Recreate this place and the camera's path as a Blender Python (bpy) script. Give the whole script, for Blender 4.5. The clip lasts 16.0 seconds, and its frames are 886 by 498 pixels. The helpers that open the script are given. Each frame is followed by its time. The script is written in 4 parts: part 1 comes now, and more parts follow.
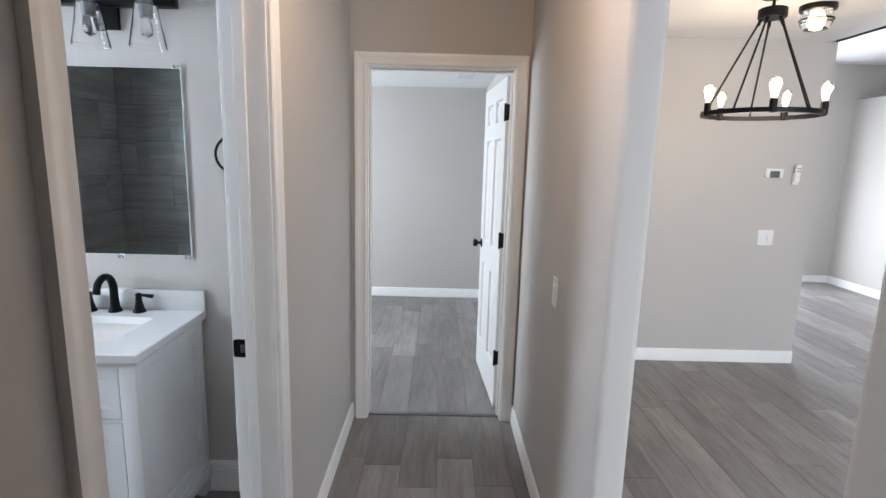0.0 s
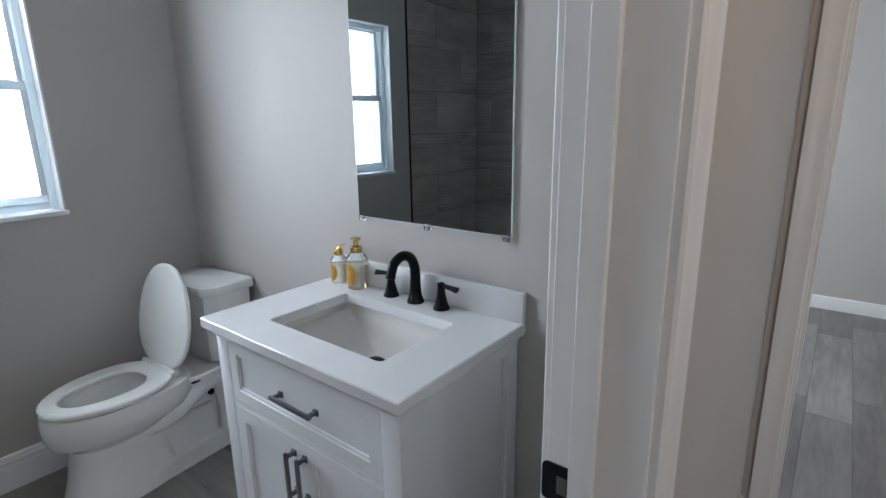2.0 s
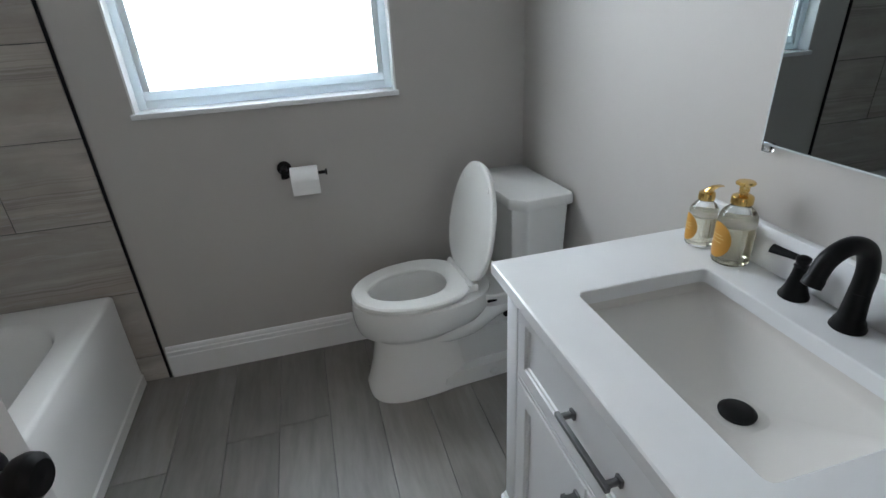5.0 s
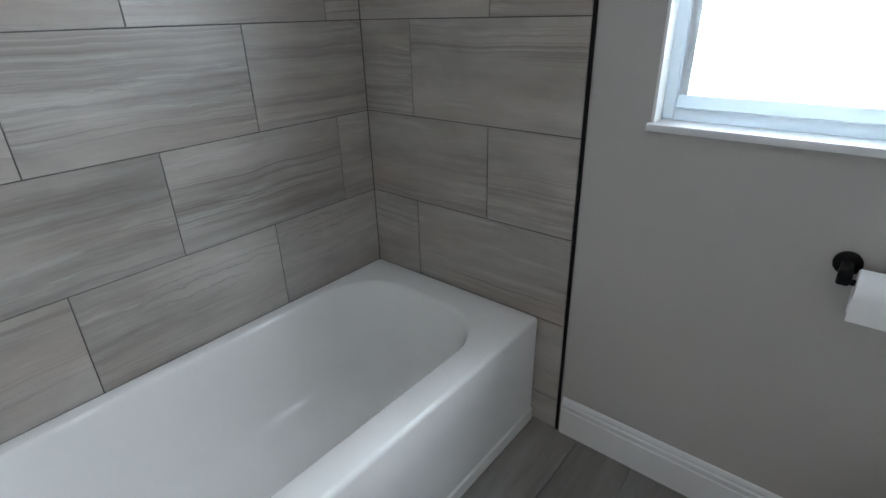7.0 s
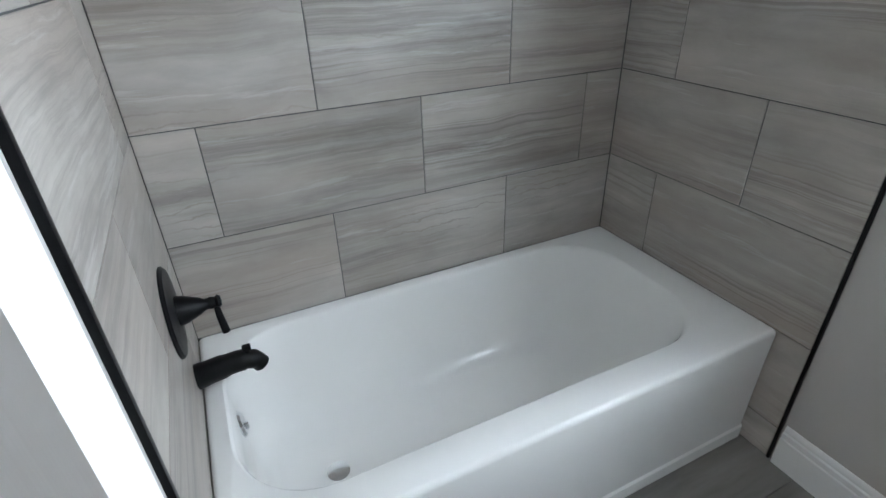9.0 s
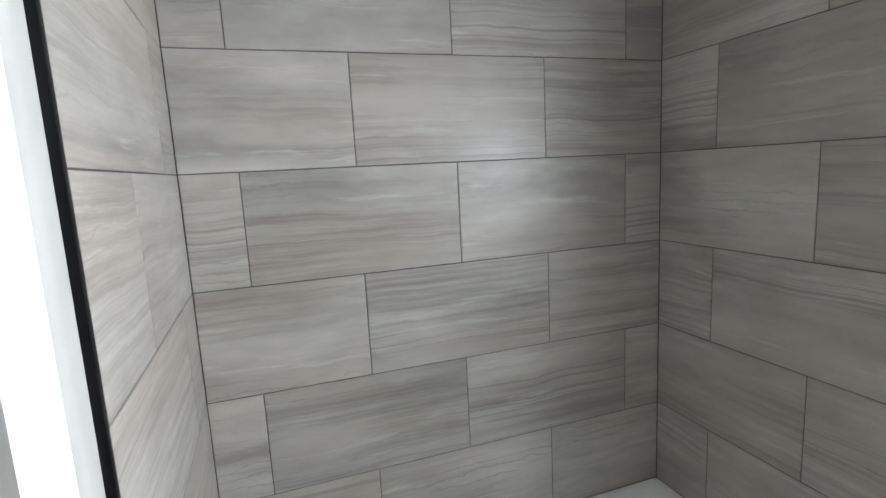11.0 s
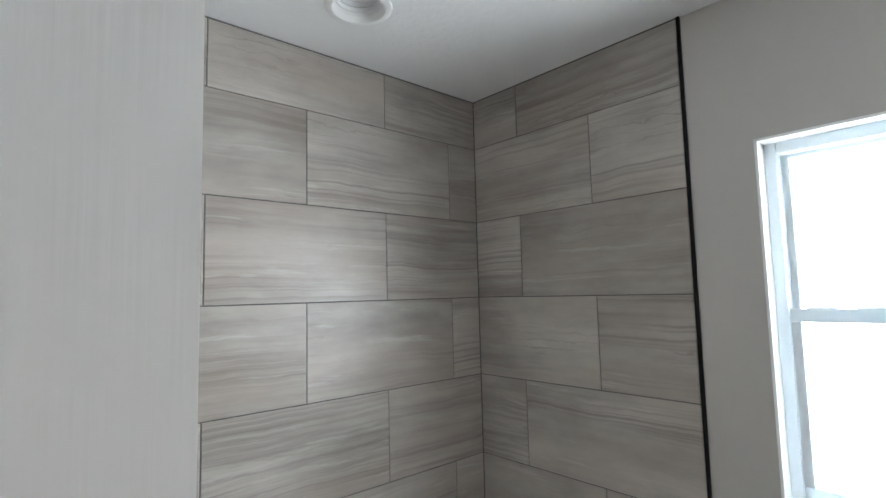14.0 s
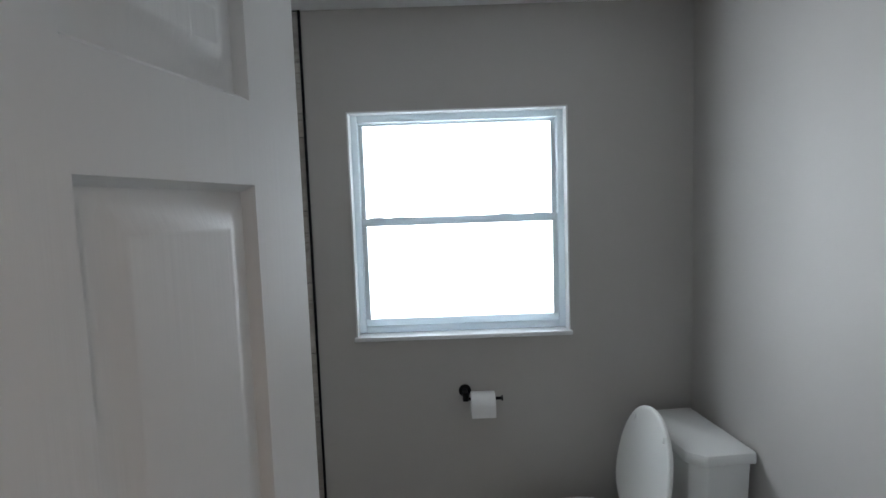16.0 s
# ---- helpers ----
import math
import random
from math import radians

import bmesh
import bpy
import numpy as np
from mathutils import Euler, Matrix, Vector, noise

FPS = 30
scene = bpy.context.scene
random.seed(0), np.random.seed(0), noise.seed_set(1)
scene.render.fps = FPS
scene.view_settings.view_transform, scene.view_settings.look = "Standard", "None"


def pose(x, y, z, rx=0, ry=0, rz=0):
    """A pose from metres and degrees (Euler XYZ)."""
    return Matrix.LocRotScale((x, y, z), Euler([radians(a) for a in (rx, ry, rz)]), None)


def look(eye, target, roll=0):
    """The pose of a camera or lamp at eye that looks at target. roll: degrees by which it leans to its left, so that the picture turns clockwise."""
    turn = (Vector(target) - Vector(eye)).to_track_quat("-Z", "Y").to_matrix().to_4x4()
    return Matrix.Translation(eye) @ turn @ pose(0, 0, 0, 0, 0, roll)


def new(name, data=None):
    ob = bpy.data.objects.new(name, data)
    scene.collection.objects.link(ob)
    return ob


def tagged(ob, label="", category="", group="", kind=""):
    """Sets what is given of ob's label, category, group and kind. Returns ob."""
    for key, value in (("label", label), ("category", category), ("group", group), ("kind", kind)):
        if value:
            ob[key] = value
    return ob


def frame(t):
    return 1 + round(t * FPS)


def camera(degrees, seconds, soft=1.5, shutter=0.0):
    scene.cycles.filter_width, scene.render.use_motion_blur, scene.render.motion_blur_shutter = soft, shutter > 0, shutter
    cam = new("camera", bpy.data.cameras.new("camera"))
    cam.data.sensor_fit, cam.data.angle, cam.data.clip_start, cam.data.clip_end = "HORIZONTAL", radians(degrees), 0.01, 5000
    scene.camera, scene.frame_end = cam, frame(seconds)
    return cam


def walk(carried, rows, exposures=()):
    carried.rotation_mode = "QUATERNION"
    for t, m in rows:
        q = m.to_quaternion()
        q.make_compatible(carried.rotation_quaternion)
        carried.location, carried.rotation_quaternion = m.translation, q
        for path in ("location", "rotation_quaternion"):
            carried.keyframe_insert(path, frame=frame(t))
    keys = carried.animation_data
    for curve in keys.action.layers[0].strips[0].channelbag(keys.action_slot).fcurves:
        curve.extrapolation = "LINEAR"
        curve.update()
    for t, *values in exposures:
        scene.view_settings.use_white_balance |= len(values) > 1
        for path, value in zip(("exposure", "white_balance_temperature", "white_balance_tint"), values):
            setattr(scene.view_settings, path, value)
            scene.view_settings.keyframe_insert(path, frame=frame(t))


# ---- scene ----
cam = camera(82.2, 16.0)
PATH = [
    (0, (0.579, 0.327, 1.557), (0.595, 2.297, 1.208), 1.5),
    (0.5, (0.577, 0.656, 1.549), (0.391, 2.615, 1.196), 0.9),
    (1, (0.444, 0.947, 1.505), (-0.115, 2.836, 1.157), 0.0),
    (1.5, (0.319, 1.139, 1.474), (-0.559, 2.894, 1.09), -0.4),
    (2, (0.211, 1.292, 1.428), (-0.991, 2.816, 0.945), -0.9),
    (2.5, (0.135, 1.393, 1.393), (-1.313, 2.636, 0.791), -1.2),
    (3, (0.016, 1.477, 1.365), (-1.527, 2.534, 0.656), -1.6),
    (3.2, (-0.031, 1.516, 1.354), (-1.591, 2.511, 0.596), -1.9),
    (5.3, (-0.416, 1.614, 1.413), (-2.199, 1.888, 0.55), -3.5),
    (5.5, (-0.521, 1.611, 1.409), (-2.33, 1.759, 0.57), -3.6),
    (6, (-0.758, 1.562, 1.414), (-2.596, 1.322, 0.662), -2.7),
    (6.5, (-0.923, 1.471, 1.385), (-2.616, 0.724, 0.626), -2.6),
    (7, (-0.985, 1.454, 1.364), (-2.372, 0.287, 0.518), -1.5),
    (7.5, (-0.959, 1.419, 1.328), (-2.143, 0.098, 0.406), -1.3),
    (8, (-0.938, 1.393, 1.302), (-1.897, -0.049, 0.301), -1.8),
    (8.2, (-0.918, 1.374, 1.309), (-1.799, -0.086, 0.265), -1.9),
    (10.3, (-1.004, 1.44, 1.533), (-1.671, -0.334, 0.893), -2.6),
    (10.5, (-0.965, 1.429, 1.551), (-1.666, -0.365, 1.01), -2.9),
    (10.8, (-0.979, 1.435, 1.603), (-1.632, -0.412, 1.199), -3.3),
    (11, (-0.977, 1.448, 1.629), (-1.621, -0.421, 1.325), -3.0),
    (11.5, (-0.988, 1.467, 1.672), (-1.585, -0.439, 1.56), -2.9),
    (12, (-0.972, 1.475, 1.682), (-1.56, -0.436, 1.717), -2.8),
    (12.5, (-0.967, 1.482, 1.694), (-1.552, -0.426, 1.82), -2.5),
    (13, (-0.961, 1.493, 1.691), (-1.607, -0.392, 1.855), -1.9),
    (13.5, (-0.906, 1.475, 1.69), (-1.839, -0.285, 1.864), -1.2),
    (14, (-0.801, 1.47, 1.672), (-2.125, -0.018, 1.846), -1.4),
    (14.5, (-0.698, 1.501, 1.632), (-2.362, 0.405, 1.805), -2.2),
    (15, (-0.525, 1.507, 1.662), (-2.403, 0.818, 1.683), -2.8),
    (15.5, (-0.335, 1.491, 1.654), (-2.292, 1.091, 1.56), -2.3),
    (16, (-0.139, 1.412, 1.654), (-2.132, 1.422, 1.486), -2.0),
]
EXPOSURES = [(0.0, 0.55, 6000, 11), (0.8, 0.08, 6000, 10), (1.5, -0.02, 6000, 11), (2.5, -0.1, 6100, 11), (3.0, 0.02, 6100, 9), (5.5, -0.25, 6350, 10), (6.0, -0.3, 6350, 10), (6.5, -0.2, 6350, 11), (7.0, 0.08, 6100, 10), (7.5, 0.3, 6000, 9), (8.2, 0.34, 5950, 8), (10.5, 0.38, 6350, 9), (11.5, 0.42, 6450, 8), (12.5, 0.2, 6600, 7), (14.0, 0.42, 6500, 10), (14.5, -0.05, 6500, 10), (15.0, -0.15, 6450, 10), (15.5, -0.25, 6350, 10), (16.0, -0.6, 6250, 10)]
walk(cam, [(t, look(eye, target, roll)) for t, eye, target, roll in PATH], EXPOSURES)

# ---- world and light ----
world = bpy.data.worlds.new("world")
scene.world = world
world.use_nodes = True
wn = world.node_tree
sky = wn.nodes.new("ShaderNodeTexSky")
sky.sky_type = "NISHITA"
sky.sun_disc = False
sky.sun_elevation, sky.sun_rotation = radians(38.5), radians(153)
wn.links.new(sky.outputs[0], wn.nodes["Background"].inputs[0])
wn.nodes["Background"].inputs[1].default_value = 0.1

sun = new("sun", bpy.data.lights.new("sun", "SUN"))
sun.data.energy, sun.data.angle, sun.data.color = 5.0, radians(0.5), (1.0, 0.95, 0.88)
sun.matrix_world = look((5.33 + 22.5, 6.4 - 45, 40), (5.33, 6.4, 0))


def window_light(name, at, toward, width, height, watts, color):
    ob = new(name, bpy.data.lights.new(name, "AREA"))
    ob.data.shape, ob.data.size, ob.data.size_y = "RECTANGLE", width, height
    ob.data.energy, ob.data.color = watts, color
    ob.matrix_world = look(at, Vector(at) + Vector(toward))
    return ob


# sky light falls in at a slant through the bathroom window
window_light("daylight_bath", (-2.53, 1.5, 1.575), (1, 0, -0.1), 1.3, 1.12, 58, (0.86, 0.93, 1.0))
window_light("daylight_bedroom", (-2.52, 4.6, 1.5), (1, 0, 0), 1.3, 1.3, 80, (0.89, 0.96, 1.0))
window_light("daylight_dining", (3.3, -1.34, 1.1), (0, 1, 0), 2.6, 2.1, 95, (0.90, 0.95, 1.0))
window_light("daylight_living", (4.4, 7.34, 1.1), (0, -1, 0), 1.6, 2.1, 95, (0.95, 0.97, 1.0))

# ---- materials ----


def material(name, base, rough=0.5, metal=0.0, vary=0.0, scale=6.0, bump=0.0, bump_scale=200.0, spec=0.5, coat=0.0):
    """Plain surface with a soft drift of tone, fine grain in the relief and uneven gloss."""
    m = bpy.data.materials.new(name)
    m.use_nodes = True
    nt = m.node_tree
    p = nt.nodes["Principled BSDF"]
    p.inputs["Base Color"].default_value = (*base, 1)
    p.inputs["Roughness"].default_value = rough
    p.inputs["Metallic"].default_value = metal
    p.inputs["Specular IOR Level"].default_value = spec
    p.inputs["Coat Weight"].default_value = coat
    co = nt.nodes.new("ShaderNodeTexCoord")
    if vary:
        n = nt.nodes.new("ShaderNodeTexNoise")
        n.inputs["Scale"].default_value, n.inputs["Detail"].default_value = scale, 5
        r = nt.nodes.new("ShaderNodeValToRGB")
        r.color_ramp.elements[0].position, r.color_ramp.elements[1].position = 0.3, 0.7
        r.color_ramp.elements[0].color = (*[c * (1 - vary) for c in base], 1)
        r.color_ramp.elements[1].color = (*[min(1, c * (1 + vary)) for c in base], 1)
        q = nt.nodes.new("ShaderNodeMapRange")
        q.inputs["To Min"].default_value, q.inputs["To Max"].default_value = rough * 0.85, min(1, rough * 1.2)
        nt.links.new(co.outputs["Object"], n.inputs["Vector"])
        nt.links.new(n.outputs["Fac"], r.inputs[0])
        nt.links.new(n.outputs["Fac"], q.inputs["Value"])
        nt.links.new(r.outputs[0], p.inputs["Base Color"])
        nt.links.new(q.outputs[0], p.inputs["Roughness"])
    if bump:
        n = nt.nodes.new("ShaderNodeTexNoise")
        n.inputs["Scale"].default_value, n.inputs["Detail"].default_value = bump_scale, 3
        b = nt.nodes.new("ShaderNodeBump")
        b.inputs["Strength"].default_value, b.inputs["Distance"].default_value = bump, 0.002
        nt.links.new(co.outputs["Object"], n.inputs["Vector"])
        nt.links.new(n.outputs["Fac"], b.inputs["Height"])
        nt.links.new(b.outputs[0], p.inputs["Normal"])
    return m


def grained(name, colors, stretch, fine, rough, bump, tint=0.12, warp=0.6, sharp=(0.25, 0.75)):
    """Stone or wood drawn out along each piece's local x, different on every piece."""
    m = bpy.data.materials.new(name)
    m.use_nodes = True
    nt = m.node_tree
    L, N = nt.links.new, nt.nodes.new
    p = nt.nodes["Principled BSDF"]
    co, info = N("ShaderNodeTexCoord"), N("ShaderNodeObjectInfo")
    off = N("ShaderNodeVectorMath"); off.operation = "MULTIPLY_ADD"
    off.inputs[1].default_value = (1, 1, 1)
    mul = N("ShaderNodeVectorMath"); mul.operation = "SCALE"; mul.inputs[0].default_value = (37.0, 91.0, 53.0)
    L(info.outputs["Random"], mul.inputs["Scale"])
    L(co.outputs["Object"], off.inputs[0]); L(mul.outputs[0], off.inputs[2])
    wob = N("ShaderNodeTexNoise"); wob.inputs["Scale"].default_value = 3.0; wob.inputs["Detail"].default_value = 3
    L(off.outputs[0], wob.inputs["Vector"])
    add = N("ShaderNodeVectorMath"); add.operation = "MULTIPLY_ADD"
    add.inputs[1].default_value = (warp * 0.05,) * 3
    L(wob.outputs["Color"], add.inputs[0]); L(off.outputs[0], add.inputs[2])
    mp = N("ShaderNodeMapping"); mp.inputs["Scale"].default_value = stretch
    L(add.outputs[0], mp.inputs["Vector"])
    big = N("ShaderNodeTexNoise"); big.inputs["Scale"].default_value = 1.0; big.inputs["Detail"].default_value = 6; big.inputs["Roughness"].default_value = 0.62
    L(mp.outputs[0], big.inputs["Vector"])
    mp2 = N("ShaderNodeMapping"); mp2.inputs["Scale"].default_value = fine
    L(add.outputs[0], mp2.inputs["Vector"])
    small = N("ShaderNodeTexNoise"); small.inputs["Scale"].default_value = 1.0; small.inputs["Detail"].default_value = 4
    L(mp2.outputs[0], small.inputs["Vector"])
    mix = N("ShaderNodeMix"); mix.inputs[0].default_value = 0.35
    L(big.outputs["Fac"], mix.inputs[2]); L(small.outputs["Fac"], mix.inputs[3])
    ramp = N("ShaderNodeValToRGB")
    els = ramp.color_ramp.elements
    while len(els) < len(colors):
        els.new(0.5)
    for n, (e, c) in enumerate(zip(els, colors)):
        e.position = sharp[0] + (sharp[1] - sharp[0]) * n / (len(colors) - 1)
        e.color = (*c, 1)
    L(mix.outputs[0], ramp.inputs[0])
    tone = N("ShaderNodeMapRange")
    tone.inputs["To Min"].default_value, tone.inputs["To Max"].default_value = 1 - tint, 1 + tint
    L(info.outputs["Random"], tone.inputs["Value"])
    hsv = N("ShaderNodeHueSaturation")
    L(ramp.outputs[0], hsv.inputs["Color"]); L(tone.outputs[0], hsv.inputs["Value"])
    L(hsv.outputs[0], p.inputs["Base Color"])
    rg = N("ShaderNodeMapRange")
    rg.inputs["To Min"].default_value, rg.inputs["To Max"].default_value = rough * 1.25, rough * 0.8
    L(mix.outputs[0], rg.inputs["Value"]); L(rg.outputs[0], p.inputs["Roughness"])
    b = N("ShaderNodeBump"); b.inputs["Strength"].default_value = bump; b.inputs["Distance"].default_value = 0.001
    L(small.outputs["Fac"], b.inputs["Height"]); L(b.outputs[0], p.inputs["Normal"])
    return m


def glass(name, color=(1, 1, 1), rough=0.0):
    m = material(name, color, rough)
    p = m.node_tree.nodes["Principled BSDF"]
    p.inputs["Transmission Weight"].default_value = 1.0
    p.inputs["IOR"].default_value = 1.45
    return m


def glow(name, color, strength):
    m = material(name, color, 0.5)
    p = m.node_tree.nodes["Principled BSDF"]
    p.inputs["Emission Color"].default_value = (*color, 1)
    p.inputs["Emission Strength"].default_value = strength
    return m


def stone(name):
    """Glazed porcelain tile printed as banded stone: soft clouds, groups of dark streaks, a few pale veins, different on every tile."""
    m = bpy.data.materials.new(name)
    m.use_nodes = True
    nt = m.node_tree
    L, N = nt.links.new, nt.nodes.new
    p = nt.nodes["Principled BSDF"]
    co, info = N("ShaderNodeTexCoord"), N("ShaderNodeObjectInfo")
    mul = N("ShaderNodeVectorMath"); mul.operation = "SCALE"; mul.inputs[0].default_value = (37.0, 91.0, 53.0)
    L(info.outputs["Random"], mul.inputs["Scale"])
    off = N("ShaderNodeVectorMath"); off.operation = "ADD"
    L(co.outputs["Object"], off.inputs[0]); L(mul.outputs[0], off.inputs[1])
    wob = N("ShaderNodeTexNoise"); wob.inputs["Scale"].default_value = 4.0; wob.inputs["Detail"].default_value = 4
    L(off.outputs[0], wob.inputs["Vector"])
    bent = N("ShaderNodeVectorMath"); bent.operation = "MULTIPLY_ADD"; bent.inputs[1].default_value = (0.10, 0.10, 0.036)
    L(wob.outputs["Color"], bent.inputs[0]); L(off.outputs[0], bent.inputs[2])

    def layer(scale, detail, rough, lo, hi):
        mp, n, q = N("ShaderNodeMapping"), N("ShaderNodeTexNoise"), N("ShaderNodeMapRange")
        mp.inputs["Scale"].default_value = scale
        n.inputs["Scale"].default_value, n.inputs["Detail"].default_value, n.inputs["Roughness"].default_value = 1.0, detail, rough
        q.inputs["From Min"].default_value, q.inputs["From Max"].default_value = lo, hi
        L(bent.outputs[0], mp.inputs["Vector"]); L(mp.outputs[0], n.inputs["Vector"]); L(n.outputs["Fac"], q.inputs["Value"])
        return q.outputs[0]

    def times(a, b):
        k = N("ShaderNodeMath"); k.operation = "MULTIPLY"
        L(a, k.inputs[0])
        if isinstance(b, float):
            k.inputs[1].default_value = b
        else:
            L(b, k.inputs[1])
        return k.outputs[0]

    def blend(f, a, b):
        k = N("ShaderNodeMix"); k.data_type = "RGBA"
        L(f, k.inputs[0])
        for socket, v in ((k.inputs[6], a), (k.inputs[7], b)):
            if isinstance(v, tuple):
                socket.default_value = (*v, 1)
            else:
                L(v, socket)
        return k.outputs[2]

    cloud = layer((2.2, 2.2, 7.0), 6, 0.6, 0.3, 0.7)
    warm = layer((1.1, 1.1, 5.0), 3, 0.5, 0.42, 0.68)
    streak = times(layer((0.8, 0.8, 34.0), 9, 0.74, 0.43, 0.60), layer((0.8, 0.8, 5.5), 3, 0.5, 0.44, 0.62))
    band = layer((0.5, 0.5, 6.0), 3, 0.5, 0.52, 0.63)
    hair = times(times(layer((0.45, 0.45, 120.0), 4, 0.62, 0.50, 0.60), band), 0.52)
    wv, wm, wq = N("ShaderNodeTexWave"), N("ShaderNodeMapping"), N("ShaderNodeMapRange")
    wv.bands_direction = "Z"
    wm.inputs["Scale"].default_value = (0.55, 0.55, 1.0)
    wv.inputs["Scale"].default_value, wv.inputs["Distortion"].default_value = 11.0, 7.0
    wv.inputs["Detail"].default_value, wv.inputs["Detail Scale"].default_value, wv.inputs["Detail Roughness"].default_value = 4.0, 1.3, 0.62
    wq.inputs["From Min"].default_value, wq.inputs["From Max"].default_value = 0.90, 0.99
    L(bent.outputs[0], wm.inputs["Vector"]); L(wm.outputs[0], wv.inputs["Vector"]); L(wv.outputs["Fac"], wq.inputs["Value"])
    agate = times(times(wq.outputs[0], layer((1.4, 1.4, 5.0), 2, 0.5, 0.56, 0.66)), 0.42)
    vein = times(layer((1.9, 1.9, 30.0), 7, 0.70, 0.585, 0.66), 0.38)
    c = blend(cloud, (0.29, 0.265, 0.238), (0.53, 0.497, 0.455))
    c = blend(times(warm, 0.62), c, (0.40, 0.335, 0.285))
    c = blend(times(streak, 0.55), c, (0.158, 0.136, 0.120))
    c = blend(hair, c, (0.17, 0.148, 0.130))
    c = blend(agate, c, (0.20, 0.168, 0.142))
    c = blend(vein, c, (0.60, 0.585, 0.565))
    tone, hsv = N("ShaderNodeMapRange"), N("ShaderNodeHueSaturation")
    tone.inputs["To Min"].default_value, tone.inputs["To Max"].default_value = 0.88, 1.10
    L(info.outputs["Random"], tone.inputs["Value"]); L(tone.outputs[0], hsv.inputs["Value"]); L(c, hsv.inputs["Color"])
    L(hsv.outputs[0], p.inputs["Base Color"])
    rg = N("ShaderNodeMapRange"); rg.inputs["To Min"].default_value, rg.inputs["To Max"].default_value = 0.42, 0.31
    L(cloud, rg.inputs["Value"]); L(rg.outputs[0], p.inputs["Roughness"])
    b = N("ShaderNodeBump"); b.inputs["Strength"].default_value, b.inputs["Distance"].default_value = 0.08, 0.001
    L(cloud, b.inputs["Height"]); L(b.outputs[0], p.inputs["Normal"])
    return m


PAINT = material("greige_paint", (0.48, 0.458, 0.432), 0.62, vary=0.02, scale=1.6, bump=0.12, bump_scale=260)
WHITE = material("white_trim_paint", (0.80, 0.80, 0.79), 0.32, vary=0.015, scale=5, bump=0.04, bump_scale=90)
CEIL = material("ceiling_paint", (0.79, 0.79, 0.79), 0.85, vary=0.02, scale=3, bump=0.8, bump_scale=48)
GROUT = material("dark_grout", (0.10, 0.10, 0.10), 0.9, vary=0.2, scale=40)
TILE = stone("stone_tile")
PLANK = grained("grey_wood_plank", [(0.125, 0.112, 0.106), (0.21, 0.194, 0.186), (0.29, 0.272, 0.262)], (1.6, 7.0, 1.0), (5.0, 45.0, 1.0), 0.38, 0.06, 0.28, 1.0, (0.3, 0.7))
SLATE = grained("dark_wood_tile", [(0.138, 0.128, 0.117), (0.205, 0.194, 0.178), (0.27, 0.257, 0.238)], (1.6, 7.0, 1.0), (5.0, 40.0, 1.0), 0.36, 0.06, 0.16, 1.0, (0.3, 0.7))
PORCELAIN = material("white_porcelain", (0.80, 0.80, 0.78), 0.10, vary=0.01, scale=4, coat=0.3)
ACRYLIC = material("white_tub_enamel", (0.87, 0.86, 0.835), 0.045, vary=0.012, scale=3)
SEATMAT = material("white_seat_plastic", (0.80, 0.80, 0.77), 0.22, vary=0.01)
CABINET = material("white_lacquer", (0.80, 0.81, 0.82), 0.35, vary=0.012, scale=6, bump=0.03, bump_scale=60)
QUARTZ = material("white_quartz", (0.78, 0.785, 0.79), 0.09, vary=0.025, scale=7)
BLACK = material("matte_black_metal", (0.005, 0.005, 0.0055), 0.38, 0.0, vary=0.15, scale=30, spec=0.2)
GUN = material("brushed_pewter", (0.20, 0.20, 0.205), 0.30, 1.0, vary=0.08, scale=60)
CHROME = material("chrome", (0.75, 0.76, 0.78), 0.12, 1.0)
GOLD = material("polished_gold", (0.72, 0.48, 0.16), 0.18, 1.0)
MIRROR = material("mirror_silver", (0.36, 0.40, 0.41), 0.004, 1.0)
LABEL = material("amber_label", (0.50, 0.25, 0.035), 0.45, vary=0.06, scale=25)
LABEL_INK = material("pale_ink", (0.62, 0.42, 0.14), 0.5)
PAPER = material("tissue_paper", (0.82, 0.82, 0.81), 0.95, vary=0.02, scale=30, bump=0.4, bump_scale=150)
CARD = material("cardboard", (0.30, 0.22, 0.15), 0.9, vary=0.1)
PLASTIC = material("white_plastic", (0.76, 0.76, 0.75), 0.35, vary=0.01)
SCREEN = material("grey_display", (0.10, 0.12, 0.11), 0.2)
GLASS = glass("clear_glass")
PANE = glass("window_glass", (0.97, 1.0, 0.99))
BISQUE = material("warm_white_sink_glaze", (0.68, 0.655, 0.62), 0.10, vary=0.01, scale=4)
SOAP_GLASS = glass("soap_bottle_glass", (0.97, 0.98, 0.97), 0.0)
SOAP = glass("soap_liquid", (0.98, 0.93, 0.76), 0.02)
SOAP.node_tree.nodes["Principled BSDF"].inputs["Transmission Weight"].default_value = 0.85
FILAMENT = glow("warm_bulb", (1.0, 0.66, 0.32), 6.0)
GRASS = material("lawn", (0.06, 0.10, 0.03), 0.9, vary=0.4, scale=3)
DOORPAINT = material("white_door_paint", (0.72, 0.71, 0.695), 0.38, vary=0.012, scale=4)


